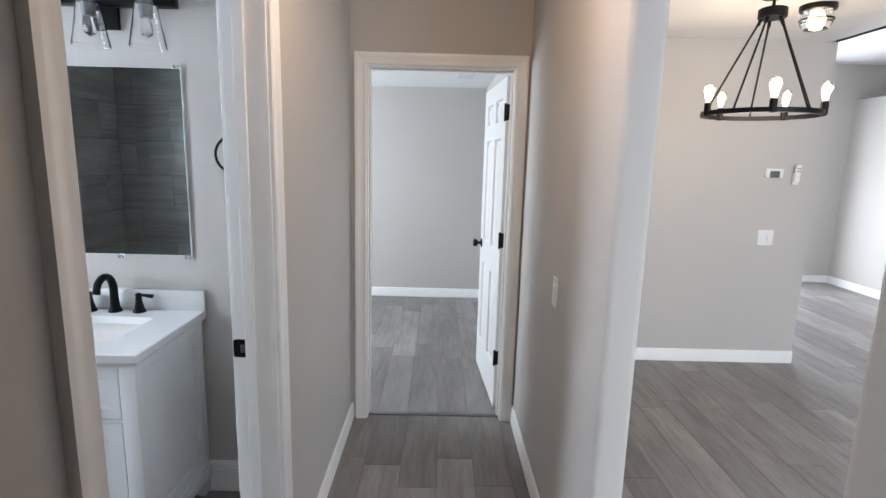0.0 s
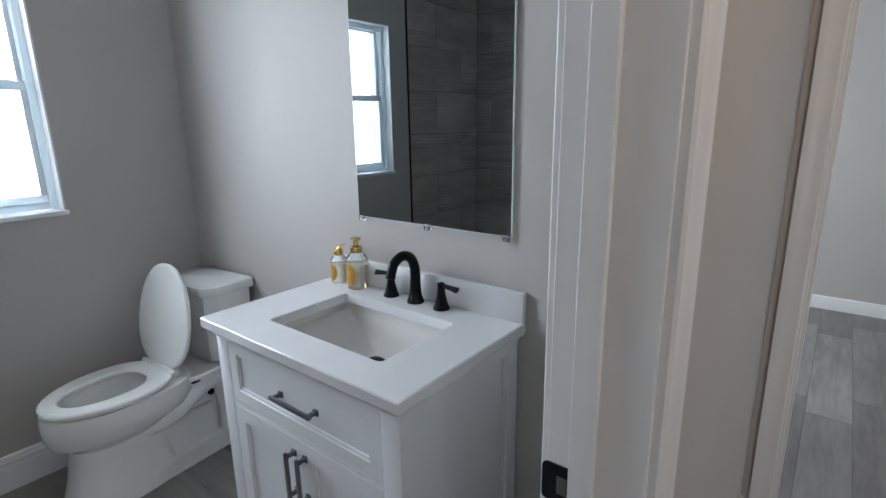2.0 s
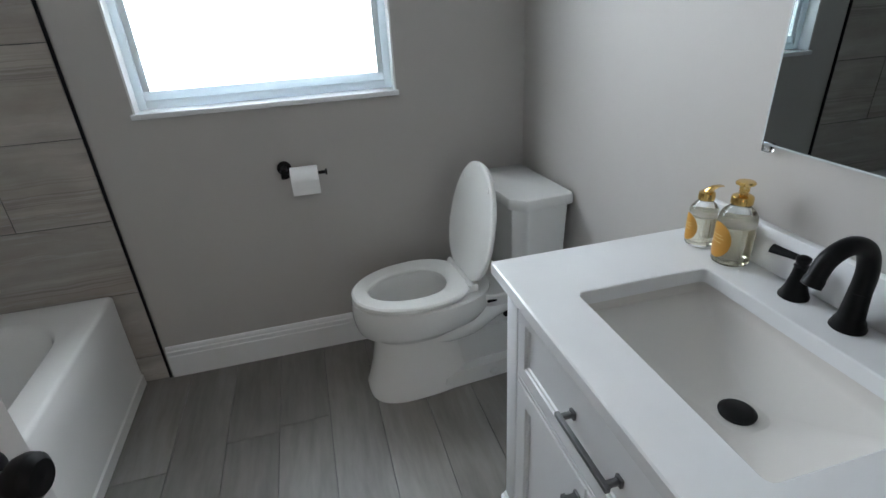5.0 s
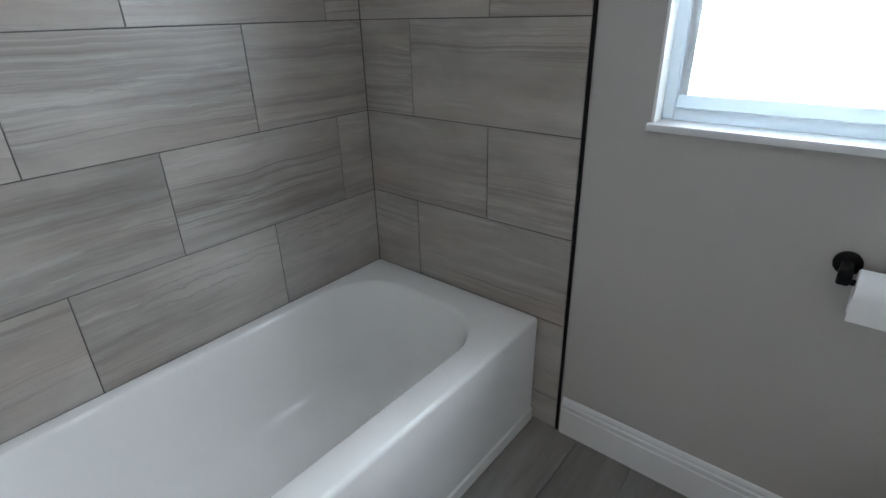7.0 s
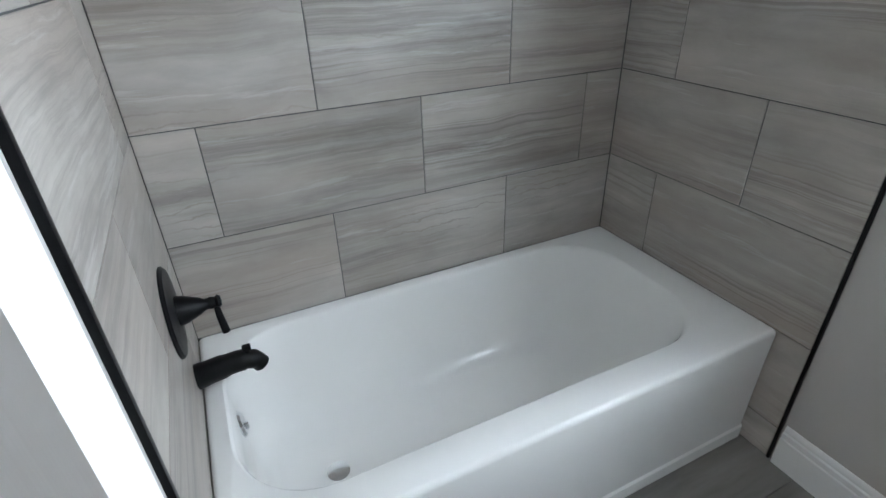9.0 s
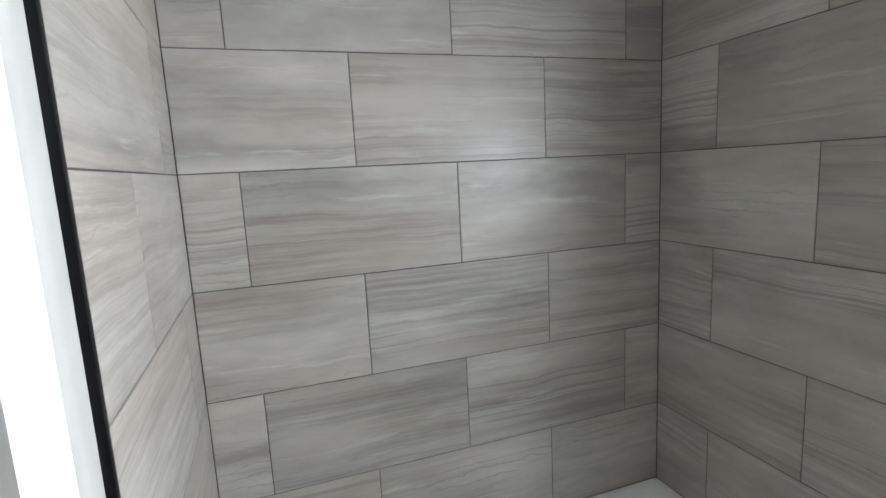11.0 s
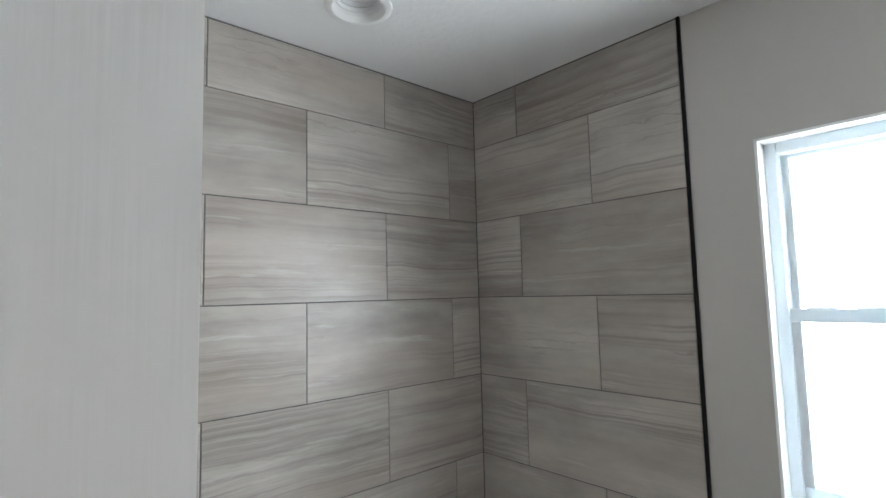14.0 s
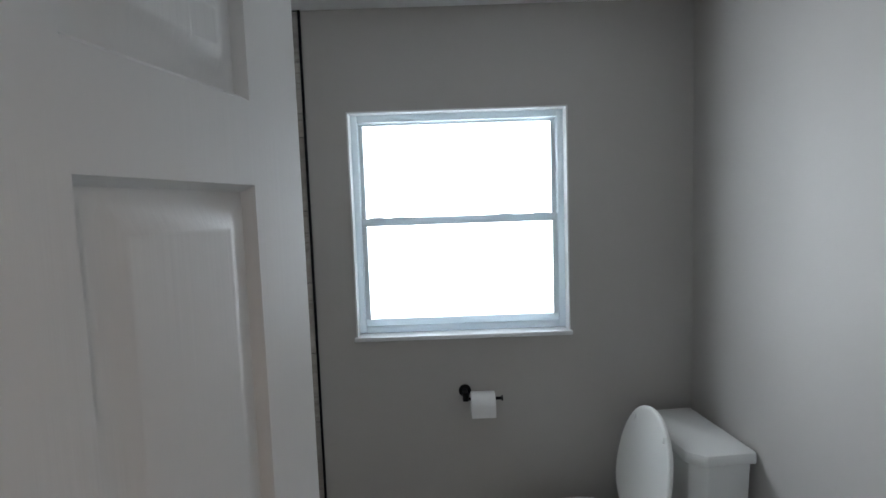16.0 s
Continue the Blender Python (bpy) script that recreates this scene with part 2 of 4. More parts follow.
def embossed(m):
    """Pressed wood grain in the paint of a moulded door, running up the leaf."""
    nt = m.node_tree
    co, mp = nt.nodes.new("ShaderNodeTexCoord"), nt.nodes.new("ShaderNodeMapping")
    mp.inputs["Scale"].default_value = (130, 130, 3.0)
    n, b = nt.nodes.new("ShaderNodeTexNoise"), nt.nodes.new("ShaderNodeBump")
    n.inputs["Scale"].default_value, n.inputs["Detail"].default_value = 1.0, 3
    b.inputs["Strength"].default_value, b.inputs["Distance"].default_value = 0.35, 0.001
    nt.links.new(co.outputs["Object"], mp.inputs[0])
    nt.links.new(mp.outputs[0], n.inputs["Vector"])
    nt.links.new(n.outputs["Fac"], b.inputs["Height"])
    nt.links.new(b.outputs[0], nt.nodes["Principled BSDF"].inputs["Normal"])


embossed(DOORPAINT)


def vinyl(name):
    """Thin-walled white window vinyl that lets some daylight through."""
    m = material(name, (0.80, 0.82, 0.83), 0.30, vary=0.012, scale=8)
    nt = m.node_tree
    p, out = nt.nodes["Principled BSDF"], nt.nodes["Material Output"]
    tr, mx = nt.nodes.new("ShaderNodeBsdfTranslucent"), nt.nodes.new("ShaderNodeMixShader")
    tr.inputs["Color"].default_value = (0.80, 0.88, 0.92, 1)
    mx.inputs[0].default_value = 0.30
    nt.links.new(p.outputs[0], mx.inputs[1])
    nt.links.new(tr.outputs[0], mx.inputs[2])
    nt.links.new(mx.outputs[0], out.inputs["Surface"])
    return m


VINYL = vinyl("white_window_vinyl")

# ---- mesh helpers ----
ORIGIN = {}


def mesh_of(name, bm, mat, angle=35):
    bmesh.ops.recalc_face_normals(bm, faces=bm.faces)
    me = bpy.data.meshes.new(name)
    bm.to_mesh(me)
    bm.free()
    if mat:
        me.materials.append(mat)
    me.polygons.foreach_set("use_smooth", [True] * len(me.polygons))
    me.set_sharp_from_angle(angle=radians(angle))
    return me


def thing(name, at, label, category, group="", kind="", turn=None):
    """An empty at a thing's base. Its parts are built in world places, or in local ones where it is turned."""
    ob = new(name)
    ob.empty_display_size = 0.05
    ob.matrix_world = turn if turn else Matrix.Translation(at)
    ORIGIN[ob.name] = Vector((0, 0, 0)) if turn else Vector(at)
    return tagged(ob, label, category, group, kind)


def part(name, bm, mat, parent, label=""):
    o = ORIGIN[parent.name]
    bm.transform(Matrix.Translation(-o))
    ob = new(name, mesh_of(name, bm, mat))
    ob.parent = parent
    ORIGIN[ob.name] = o
    return tagged(ob, label)


def solid(name, bm, mat, label="", category="", group="", kind=""):
    ob = new(name, mesh_of(name, bm, mat))
    ORIGIN[ob.name] = Vector((0, 0, 0))
    return tagged(ob, label, category, group, kind)


def box(a, b, bevel=0.0, bm=None, seg=2):
    bm = bm or bmesh.new()
    made = bmesh.ops.create_cube(bm, size=1)["verts"]
    for v in made:
        v.co = Vector([(p + q) / 2 + c * (q - p) for p, q, c in zip(a, b, v.co)])
    if bevel:
        edges = list({e for v in made for e in v.link_edges})
        bmesh.ops.bevel(bm, geom=edges, offset=bevel, segments=seg, profile=0.5, affect="EDGES")
    return bm


def loft(rings, bm=None, caps=True, closed=False):
    """A skin over rings of equally many points."""
    bm = bm or bmesh.new()
    rows = [[bm.verts.new(p) for p in r] for r in rings]
    pairs = list(zip(rows, rows[1:] + rows[:1])) if closed else list(zip(rows, rows[1:]))
    for r, s in pairs:
        for i in range(len(r)):
            j = (i + 1) % len(r)
            bm.faces.new((r[i], r[j], s[j], s[i]))
    if caps and not closed:
        bm.faces.new(rows[0][::-1])
        bm.faces.new(rows[-1])
    return bm


def lathe(profile, place, axis=(0, 0, 1), n=24, bm=None, caps=True):
    """Profile of (radius, height) turned about an axis through a place."""
    turn = Vector((0, 0, 1)).rotation_difference(Vector(axis)).to_matrix()
    rings = [[Vector(place) + turn @ Vector((r * math.cos(2 * math.pi * i / n), r * math.sin(2 * math.pi * i / n), h)) for i in range(n)] for r, h in profile]
    return loft(rings, bm, caps)


def smooth_path(points, steps=8):
    pts = [Vector(p) for p in points]
    out = []
    for i in range(len(pts) - 1):
        a, b, c, d = pts[max(i - 1, 0)], pts[i], pts[i + 1], pts[min(i + 2, len(pts) - 1)]
        for k in range(steps):
            t = k / steps
            out.append(0.5 * (2 * b + (c - a) * t + (2 * a - 5 * b + 4 * c - d) * t * t + (3 * b - a - 3 * c + d) * t ** 3))
    return out + [pts[-1]]


def tube(points, radii, n=14, bm=None, caps=True, flat=1.0):
    """A round bar along points; radii is one number or one for each point."""
    pts = [Vector(p) for p in points]
    radii = [radii] * len(pts) if isinstance(radii, (int, float)) else radii
    rings, side = [], None
    for i, p in enumerate(pts):
        d = (pts[min(i + 1, len(pts) - 1)] - pts[max(i - 1, 0)]).normalized()
        side = d.orthogonal().normalized() if side is None else (side - d * side.dot(d)).normalized()
        up = d.cross(side)
        rings.append([p + radii[i] * (math.cos(2 * math.pi * k / n) * side + flat * math.sin(2 * math.pi * k / n) * up) for k in range(n)])
    return loft(rings, bm, caps)


def rounded(x0, x1, y0, y1, r, z, n=8):
    out = []
    for cx, cy, a in ((x1 - r, y1 - r, 0), (x0 + r, y1 - r, 90), (x0 + r, y0 + r, 180), (x1 - r, y0 + r, 270)):
        for k in range(n + 1):
            t = radians(a + 90 * k / n)
            out.append(Vector((cx + r * math.cos(t), cy + r * math.sin(t), z)))
    return out


def profile_run(profile, p0, p1, out, bm=None):
    """A moulding: (proud, height) points carried straight from p0 to p1 on the floor plan; out is the way it stands proud."""
    out = Vector((*out, 0))
    return loft([[Vector((*p, 0)) + out * d + Vector((0, 0, h)) for d, h in profile] for p in (p0, p1)], bm)


def piece(name, me, parent, m):
    ob = new(name, me)
    ob.parent = parent
    ob.matrix_parent_inverse = Matrix.Identity(4)
    ob.matrix_basis = Matrix.Translation(-ORIGIN[parent.name]) @ m
    return ob


# ---- plan ----
H = 2.47                       # ceiling
WX, EX = -2.295, -0.05         # bathroom west and east wall faces
NY = 2.49                      # vanity wall face
TX = -0.7690                   # plumbing wall's painted face
PY = 0.855                     # its end
HLX, HRX = 0.077, 1.05         # hall walls
J0, J1 = 1.030, 1.842           # bathroom door opening between jamb faces
B0, B1 = 0.172, 0.968          # bedroom door opening
HEAD = 2.04
BYW, BYB = 3.19, 3.31          # bedroom wall, hall side and far side
DY = 4.22                      # dining wall
BH = 2.31                      # bedroom ceiling


def wall(name, boxes, mat=None, bevel=0.0):
    bm = bmesh.new()
    for a, b in boxes:
        box(a, b, bevel, bm)
    return solid(name, bm, mat or PAINT, kind="structure", label="greige painted wall", category="wall")


def rect(x, y0, y1, z0, z1):
    return [Vector((x, y, z)) for y, z in ((y0, z0), (y1, z0), (y1, z1), (y0, z1))]


solid("wall_bath_west", loft([rect(WX, -0.12, NY + 0.12, 0, H), rect(WX, 1.04, 1.96, 1.09, 2.055), rect(WX - 0.2, 1.04, 1.96, 1.09, 2.055), rect(WX - 0.2, -0.12, NY + 0.12, 0, H)], closed=True), PAINT,
      "greige painted wall with a window opening", "wall", kind="structure")
wall("wall_bath_north", [((WX, NY, 0), (EX, NY + 0.12, H))])
wall_south = wall("wall_bath_south", [((WX, -0.12, 0), (TX, 0.0, H))])
wall("wall_hall_west", [((EX, -1.2, 0), (HLX, J0 - 0.02, H)), ((EX, J1 + 0.02, 0), (HLX, BYW, H)), ((EX, J0 - 0.02, HEAD + 0.02), (HLX, J1 + 0.02, H))])
# wall ends with rounded plaster corners
solid("wall_hall_end", loft([rounded(HRX, HRX + 0.1, 1.69, 6.09, 0.02, z, 5) for z in (0, H)]), PAINT, kind="structure", label="greige painted wall end with rounded corners", category="wall")
solid("wall_hall_end_south", loft([rounded(HRX, HRX + 0.1, -1.21, 0.862, 0.02, z, 5) for z in (0, H)]), PAINT, kind="structure", label="greige painted wall end with rounded corners", category="wall")
solid("wall_plumbing", loft([rounded(TX, EX + 0.02, -0.12, PY, 0.022, z, 6) for z in (0, H)]), PAINT, kind="structure", label="greige painted wall end beside the bathtub", category="wall")
wall("wall_bedroom_south", [((-2.4, BYW, 0), (B0 - 0.02, BYB, H)), ((B1 + 0.02, BYW, 0), (HRX, BYB, H)), ((B0 - 0.02, BYW, HEAD + 0.02), (B1 + 0.02, BYB, H))])
wall("wall_bedroom_north", [((-2.4, 5.97, 0), (HRX, 6.09, H))])
wall("wall_bedroom_west", [((-2.52, BYW, 0), (-2.4, 6.09, 0.85)), ((-2.52, BYW, 2.15), (-2.4, 6.09, H)), ((-2.52, BYW, 0.85), (-2.4, 3.95, 2.15)), ((-2.52, 5.25, 0.85), (-2.4, 6.09, 2.15))])
wall("wall_dining_north", [((HRX + 0.1, DY, 0), (3.45, DY + 0.12, H)), ((3.33, DY + 0.12, 0), (3.45, 7.2, 2.9))])
wall("wall_living_north", [((3.33, 7.2, 0), (3.6, 7.32, 2.9)), ((5.2, 7.2, 0), (6.62, 7.32, 2.9)), ((3.6, 7.2, 2.15), (5.2, 7.32, 2.9))])
# unseen slit added in the east wall to shape a strip of sun; the wide glazed opening lies to the south
wall("wall_living_east", [((6.0, 5.56, 0), (6.12, 7.2, 2.43)), ((6.0, 5.4, 2.25), (6.12, 5.56, 2.43)), ((6.0, 5.2, 2.25), (6.12, 5.4, 2.9)), ((6.0, -1.2, 0), (6.12, 5.2, 2.9)),
                          ((6.5, 5.4, 2.45), (6.62, 7.2, 2.9)), ((6.12, 5.4, 2.458), (6.5, 5.5, 2.9))])
# added slab, never in view, that keeps direct sun out of the south opening
solid("sun_blocker", box((0.5, -6.0, 2.35), (7.0, -1.32, 2.45)), CEIL, "unseen white slab added outside the glazing to block the sun", "patio roof", kind="structure")
wall("wall_south_end", [((EX, -1.32, 0), (2.0, -1.2, 2.9)), ((4.6, -1.32, 0), (6.12, -1.2, 2.9)), ((2.0, -1.32, 2.15), (4.6, -1.2, 2.9))])
solid("ledge_living", box((6.0, 5.4, 2.43), (6.5, 7.2, 2.458)), PAINT, kind="structure", label="painted plant ledge above the wall", category="ledge")


def ceiling(name, a, b, z, t=0.1):
    solid(name, box((*a, z), (*b, z + t)), CEIL, kind="structure", label="white textured ceiling", category="ceiling")


LX, LY = -1.532, 0.322          # recessed light over the tub


def round_hole(z):
    return rounded(LX - 0.072, LX + 0.072, LY - 0.072, LY + 0.072, 0.0719, z, 9)


def bath_ceiling_edge(z):
    return rounded(WX - 0.2, EX, -0.12, NY + 0.12, 0.001, z, 9)


solid("ceiling_bath", loft([bath_ceiling_edge(H + 0.1), bath_ceiling_edge(H), round_hole(H), round_hole(H + 0.1)], closed=True), CEIL, kind="structure", label="white textured ceiling", category="ceiling")
ceiling("ceiling_hall", (EX, -1.32), (HRX + 0.1, BYW), H)
ceiling("ceiling_bedroom", (-2.52, BYB), (HRX, 6.09), BH, 0.3)
ceiling("ceiling_dining", (HRX + 0.1, -1.32), (3.45, DY + 0.12), H)
ceiling("ceiling_living", (3.45, -1.32), (6.62, 7.32), 2.9)
solid("beam_living", box((3.40, -1.2, H), (3.45, DY + 0.12, 2.9)), PAINT, kind="structure", label="painted drop between two ceilings", category="wall")
solid("ground", box((-60, -60, -0.6), (60, 60, -0.2)), GRASS, kind="structure", label="green lawn around the house", category="ground")
slab_bath = solid("floor_bath", box((WX - 0.2, -0.12, -0.2), (0.03, NY + 0.12, -0.006)), GROUT, kind="structure", label="grey wood-look plank tile floor", category="floor")
slab_hall = solid("floor_hall", box((0.03, -1.32, -0.2), (HRX + 0.1, BYW + 0.05, -0.006)), GROUT, kind="structure", label="grey wood-look vinyl plank floor", category="floor")
slab_bed = solid("floor_bedroom", box((-2.52, BYW + 0.05, -0.2), (HRX + 0.1, 6.09, -0.006)), GROUT, kind="structure", label="grey wood-look vinyl plank floor", category="floor")
slab_dining = solid("floor_dining", box((HRX + 0.1, -1.32, -0.2), (6.12, 7.32, -0.006)), GROUT, kind="structure", label="grey wood-look vinyl plank floor", category="floor")

# ---- mouldings ----
TALL = [(0, 0), (0.015, 0), (0.015, 0.104), (0.012, 0.107), (0.012, 0.113), (0.0135, 0.116), (0.0135, 0.126), (0.009, 0.130), (0.009, 0.136), (0.007, 0.146), (0.003, 0.15), (0, 0.15)]
LOW = [(0, 0), (0.013, 0), (0.013, 0.075), (0.010, 0.082), (0.009, 0.094), (0.004, 0.10), (0, 0.10)]


def baseboard(profile, p0, p1, out):
    solid("baseboard", profile_run(profile, p0, p1, out), WHITE, "white moulded baseboard", "baseboard", kind="structure")


baseboard(TALL, (WX, 0.88), (WX, NY), (1, 0))
baseboard(TALL, (WX + 0.015, NY), (EX, NY), (0, -1))
baseboard(TALL, (EX, NY - 0.015), (EX, J1 + 0.08), (-1, 0))
baseboard(TALL, (TX + 0.03, PY), (EX, PY), (0, 1))
baseboard(LOW, (HLX, J1 + 0.075), (HLX, BYW), (1, 0))
baseboard(LOW, (HLX, -1.2), (HLX, J0 - 0.075), (1, 0))
baseboard(LOW, (HRX, 1.70), (HRX, BYW), (-1, 0))
baseboard(LOW, (HRX, -1.2), (HRX, 0.85), (-1, 0))
baseboard(LOW, (-2.4, 5.97), (HRX, 5.97), (0, -1))
baseboard(LOW, (HRX, BYB), (HRX, 5.957), (-1, 0))
baseboard(LOW, (HRX + 0.1, DY), (3.45, DY), (0, -1))
baseboard(LOW, (HRX + 0.1, 1.7), (HRX + 0.1, DY - 0.013), (1, 0))
baseboard(LOW, (3.45, DY), (3.45, 7.2), (1, 0))
baseboard(LOW, (3.463, 7.2), (6.0, 7.2), (0, -1))
baseboard(LOW, (6.0, 5.56), (6.0, 7.187), (-1, 0))

CASE = [(0.0, 0.0), (0.0, 0.010), (0.006, 0.014), (0.020, 0.012), (0.030, 0.013), (0.044, 0.016), (0.052, 0.018), (0.064, 0.018), (0.064, 0.0)]


def casing(name, face, out, lo, hi, axis):
    """Door casing with mitred corners round an opening on one face of a wall."""
    lo, hi, top = lo - 0.006, hi + 0.006, HEAD + 0.006

    def at(u, z, d):
        return Vector((face + out * d, u, z)) if axis == "y" else Vector((u, face + out * d, z))

    for ends in ([(lo, -1, 0.0, 0), (lo, -1, top, 1)], [(hi, 1, 0.0, 0), (hi, 1, top, 1)]):
        rings = [[at(u + s * w, z + k * w, d) for w, d in CASE] for u, s, z, k in ends]
        solid(name, loft(rings), WHITE, "white moulded door casing", "door casing", kind="structure")
    rings = [[at(u + s * w, top + w, d) for w, d in CASE] for u, s in ((lo, -1), (hi, 1))]
    solid(name, loft(rings), WHITE, "white moulded door casing", "door casing", kind="structure")


casing("door_casing", HLX, 1, J0, J1, "y")
casing("door_casing", EX, -1, J0, J1, "y")
casing("door_casing", BYW, -1, B0, B1, "x")
casing("door_casing", BYB, 1, B0, B1, "x")

bath_jamb = thing("door_jamb_bath", (EX, J0, 0), "white painted door jamb with stop", "door jamb", kind="structure")
for name, a, b in (("jamb_side", (EX, J0 - 0.02, 0), (HLX, J0, HEAD + 0.02)), ("jamb_side", (EX, J1, 0), (HLX, J1 + 0.02, HEAD + 0.02)), ("jamb_head", (EX, J0, HEAD), (HLX, J1, HEAD + 0.02)),
                   ("door_stop", (-0.016, J0, 0), (0.016, J0 + 0.011, HEAD)), ("door_stop", (-0.016, J1 - 0.011, 0), (0.016, J1, HEAD)), ("door_stop", (-0.016, J0 + 0.011, HEAD - 0.011), (0.016, J1 - 0.011, HEAD))):
    part(name, box(a, b, 0.001, seg=1), WHITE, bath_jamb)
bed_jamb = thing("door_jamb_bedroom", (B0, BYW, 0), "white painted door jamb with stop", "door jamb", kind="structure")
for name, a, b in (("jamb_side", (B0 - 0.02, BYW, 0), (B0, BYB, HEAD + 0.02)), ("jamb_side", (B1, BYW, 0), (B1 + 0.02, BYB, HEAD + 0.02)), ("jamb_head", (B0, BYW, HEAD), (B1, BYB, HEAD + 0.02)),
                   ("door_stop", (B0, 3.235, 0), (B0 + 0.011, 3.27, HEAD)), ("door_stop", (B1 - 0.011, 3.235, 0), (B1, 3.27, HEAD)), ("door_stop", (B0 + 0.011, 3.235, HEAD - 0.011), (B1 - 0.011, 3.27, HEAD))):
    part(name, box(a, b, 0.001, seg=1), WHITE, bed_jamb)
solid("threshold", box((B0, 3.225, -0.002), (B1, 3.265, 0.006), 0.003), GUN, "grey metal threshold strip under the door", "threshold", kind="structure")

strike = thing("strike_plate", (-0.02, J1, 0.955), "matte black strike plate on the white door jamb", "strike plate")
bm = loft([[Vector((p.x - 0.023, J1 - d, p.y + 0.957)) for p in rounded(-0.033, 0.017, -0.029, 0.029, 0.008, 0, 4)] for d in (0.0, 0.0025)])
part("plate", bm, BLACK, strike)
part("latch_hole", box((-0.034, J1 - 0.004, 0.944), (-0.020, J1 - 0.0025, 0.970), 0.0005), GUN, strike, "worn metal latch hole")

# ---- doors ----


def panel_door(name, m, width, label, hinge_heights, flip):
    """Six-panel leaf in local places: x along the leaf from its hinge, y through it, z up."""
    d = thing(name, (0, 0, 0), label, "door", kind="structure", turn=m)
    t, st, mu = 0.0175, 0.122, 0.104
    z0, z1 = 0.01, 2.03
    rails = [(z0, 0.25), (0.83, 0.99), (1.687, 1.786), (1.922, z1)]
    pw = (width - 2 * st - mu) / 2
    for a, b in ((0, st), (width - st, width)):
        part("stile", box((a, -t, z0), (b, t, z1)), DOORPAINT, d)
    part("mullion", box((st + pw, -t, z0), (st + pw + mu, t, z1)), DOORPAINT, d)
    for a, b in rails:
        for x0, x1 in ((st, st + pw), (st + pw + mu, width - st)):
            part("rail", box((x0, -t, a), (x1, t, b)), DOORPAINT, d)
    for (_, a), (b, _) in zip(rails, rails[1:]):
        for x0, x1 in ((st, st + pw), (st + pw + mu, width - st)):
            def ring(i, y):
                return [Vector((x, y, z)) for x, z in ((x0 + i, a + i), (x1 - i, a + i), (x1 - i, b - i), (x0 + i, b - i))]
            rings = [ring(i, s * y) for s, order in ((-1, 1), (1, -1)) for i, y in [(0.0, t - 0.0003), (0.004, t - 0.006), (0.008, t - 0.0145), (0.017, t - 0.015), (0.048, t - 0.003), (0.050, t - 0.0026), (0.053, t - 0.0025)][::1 if s > 0 else -1]]
            part("panel", loft(rings), DOORPAINT, d)
    for z in hinge_heights:
        h = part("hinge", lathe([(0.007, -0.05), (0.007, 0.05)], (0.0, flip * 0.022, z), n=12), BLACK, d, "matte black hinge")
        part("hinge_leaf", box((-0.003, -0.016, z - 0.045), (-0.0005, 0.016, z + 0.045), 0.0006), BLACK, h)
    for s in (-1, 1):
        k = part("knob", lathe([(0.011, 0.006), (0.010, 0.022), (0.014, 0.03), (0.025, 0.036), (0.029, 0.046), (0.028, 0.056), (0.02, 0.064), (0.0, 0.066)], (width - 0.065, s * t, 0.955), (0, s, 0), 24), BLACK, d, "round matte black door knob")
        part("rose", lathe([(0.033, 0.0), (0.033, 0.004), (0.028, 0.008), (0.012, 0.0095)], (width - 0.065, s * t, 0.955), (0, s, 0), 24), BLACK, k)
    part("latch", box((width - 0.0005, -0.012, 0.925), (width + 0.0015, 0.012, 0.985), 0.0005), BLACK, d, "black latch plate on the leaf's edge")
    return d


# hinge point on the jamb; the leaf stands about 77 degrees open
panel_door("door_1", Matrix.Translation((-0.060, 1.034, 0)) @ Matrix.Rotation(radians(168.6), 4, "Z"), 0.834, "white six-panel moulded door standing open with black knob", (0.25, 1.05, 1.83), -1)
panel_door("door_2", Matrix.Translation((0.962, 3.330, 0)) @ Matrix.Rotation(radians(94), 4, "Z"), 0.775, "white six-panel bedroom door standing wide open with black hinges", (0.343, 1.085, 1.83), 1)

# ---- bathroom window ----
win = thing("window_1", (WX - 0.1, 1.5, 1.09), "white single-hung window with bright panes in a deep reveal", "window", kind="structure")
FX = WX - 0.066
for a, b in (((FX - 0.05, 1.04, 1.105), (FX + 0.012, 1.072, 2.055)), ((FX - 0.05, 1.928, 1.105), (FX + 0.012, 1.96, 2.055)), ((FX - 0.05, 1.072, 2.02), (FX + 0.012, 1.928, 2.055)), ((FX - 0.05, 1.072, 1.105), (FX + 0.012, 1.928, 1.135))):
    part("window_frame", box(a, b, 0.003), VINYL, win)
for a, b in (((WX - 0.15, 1.040, 2.05), (WX + 0.002, 1.96, 2.057)), ((WX - 0.15, 1.038, 1.10), (WX + 0.002, 1.045, 2.057)), ((WX - 0.15, 1.955, 1.10), (WX + 0.002, 1.962, 2.057))):
    part("reveal", box(a, b), WHITE, win, "white painted window reveal")
part("window_sill", box((WX - 0.15, 1.030, 1.083), (WX + 0.016, 1.97, 1.103), 0.004), QUARTZ, win, "white stone window sill")


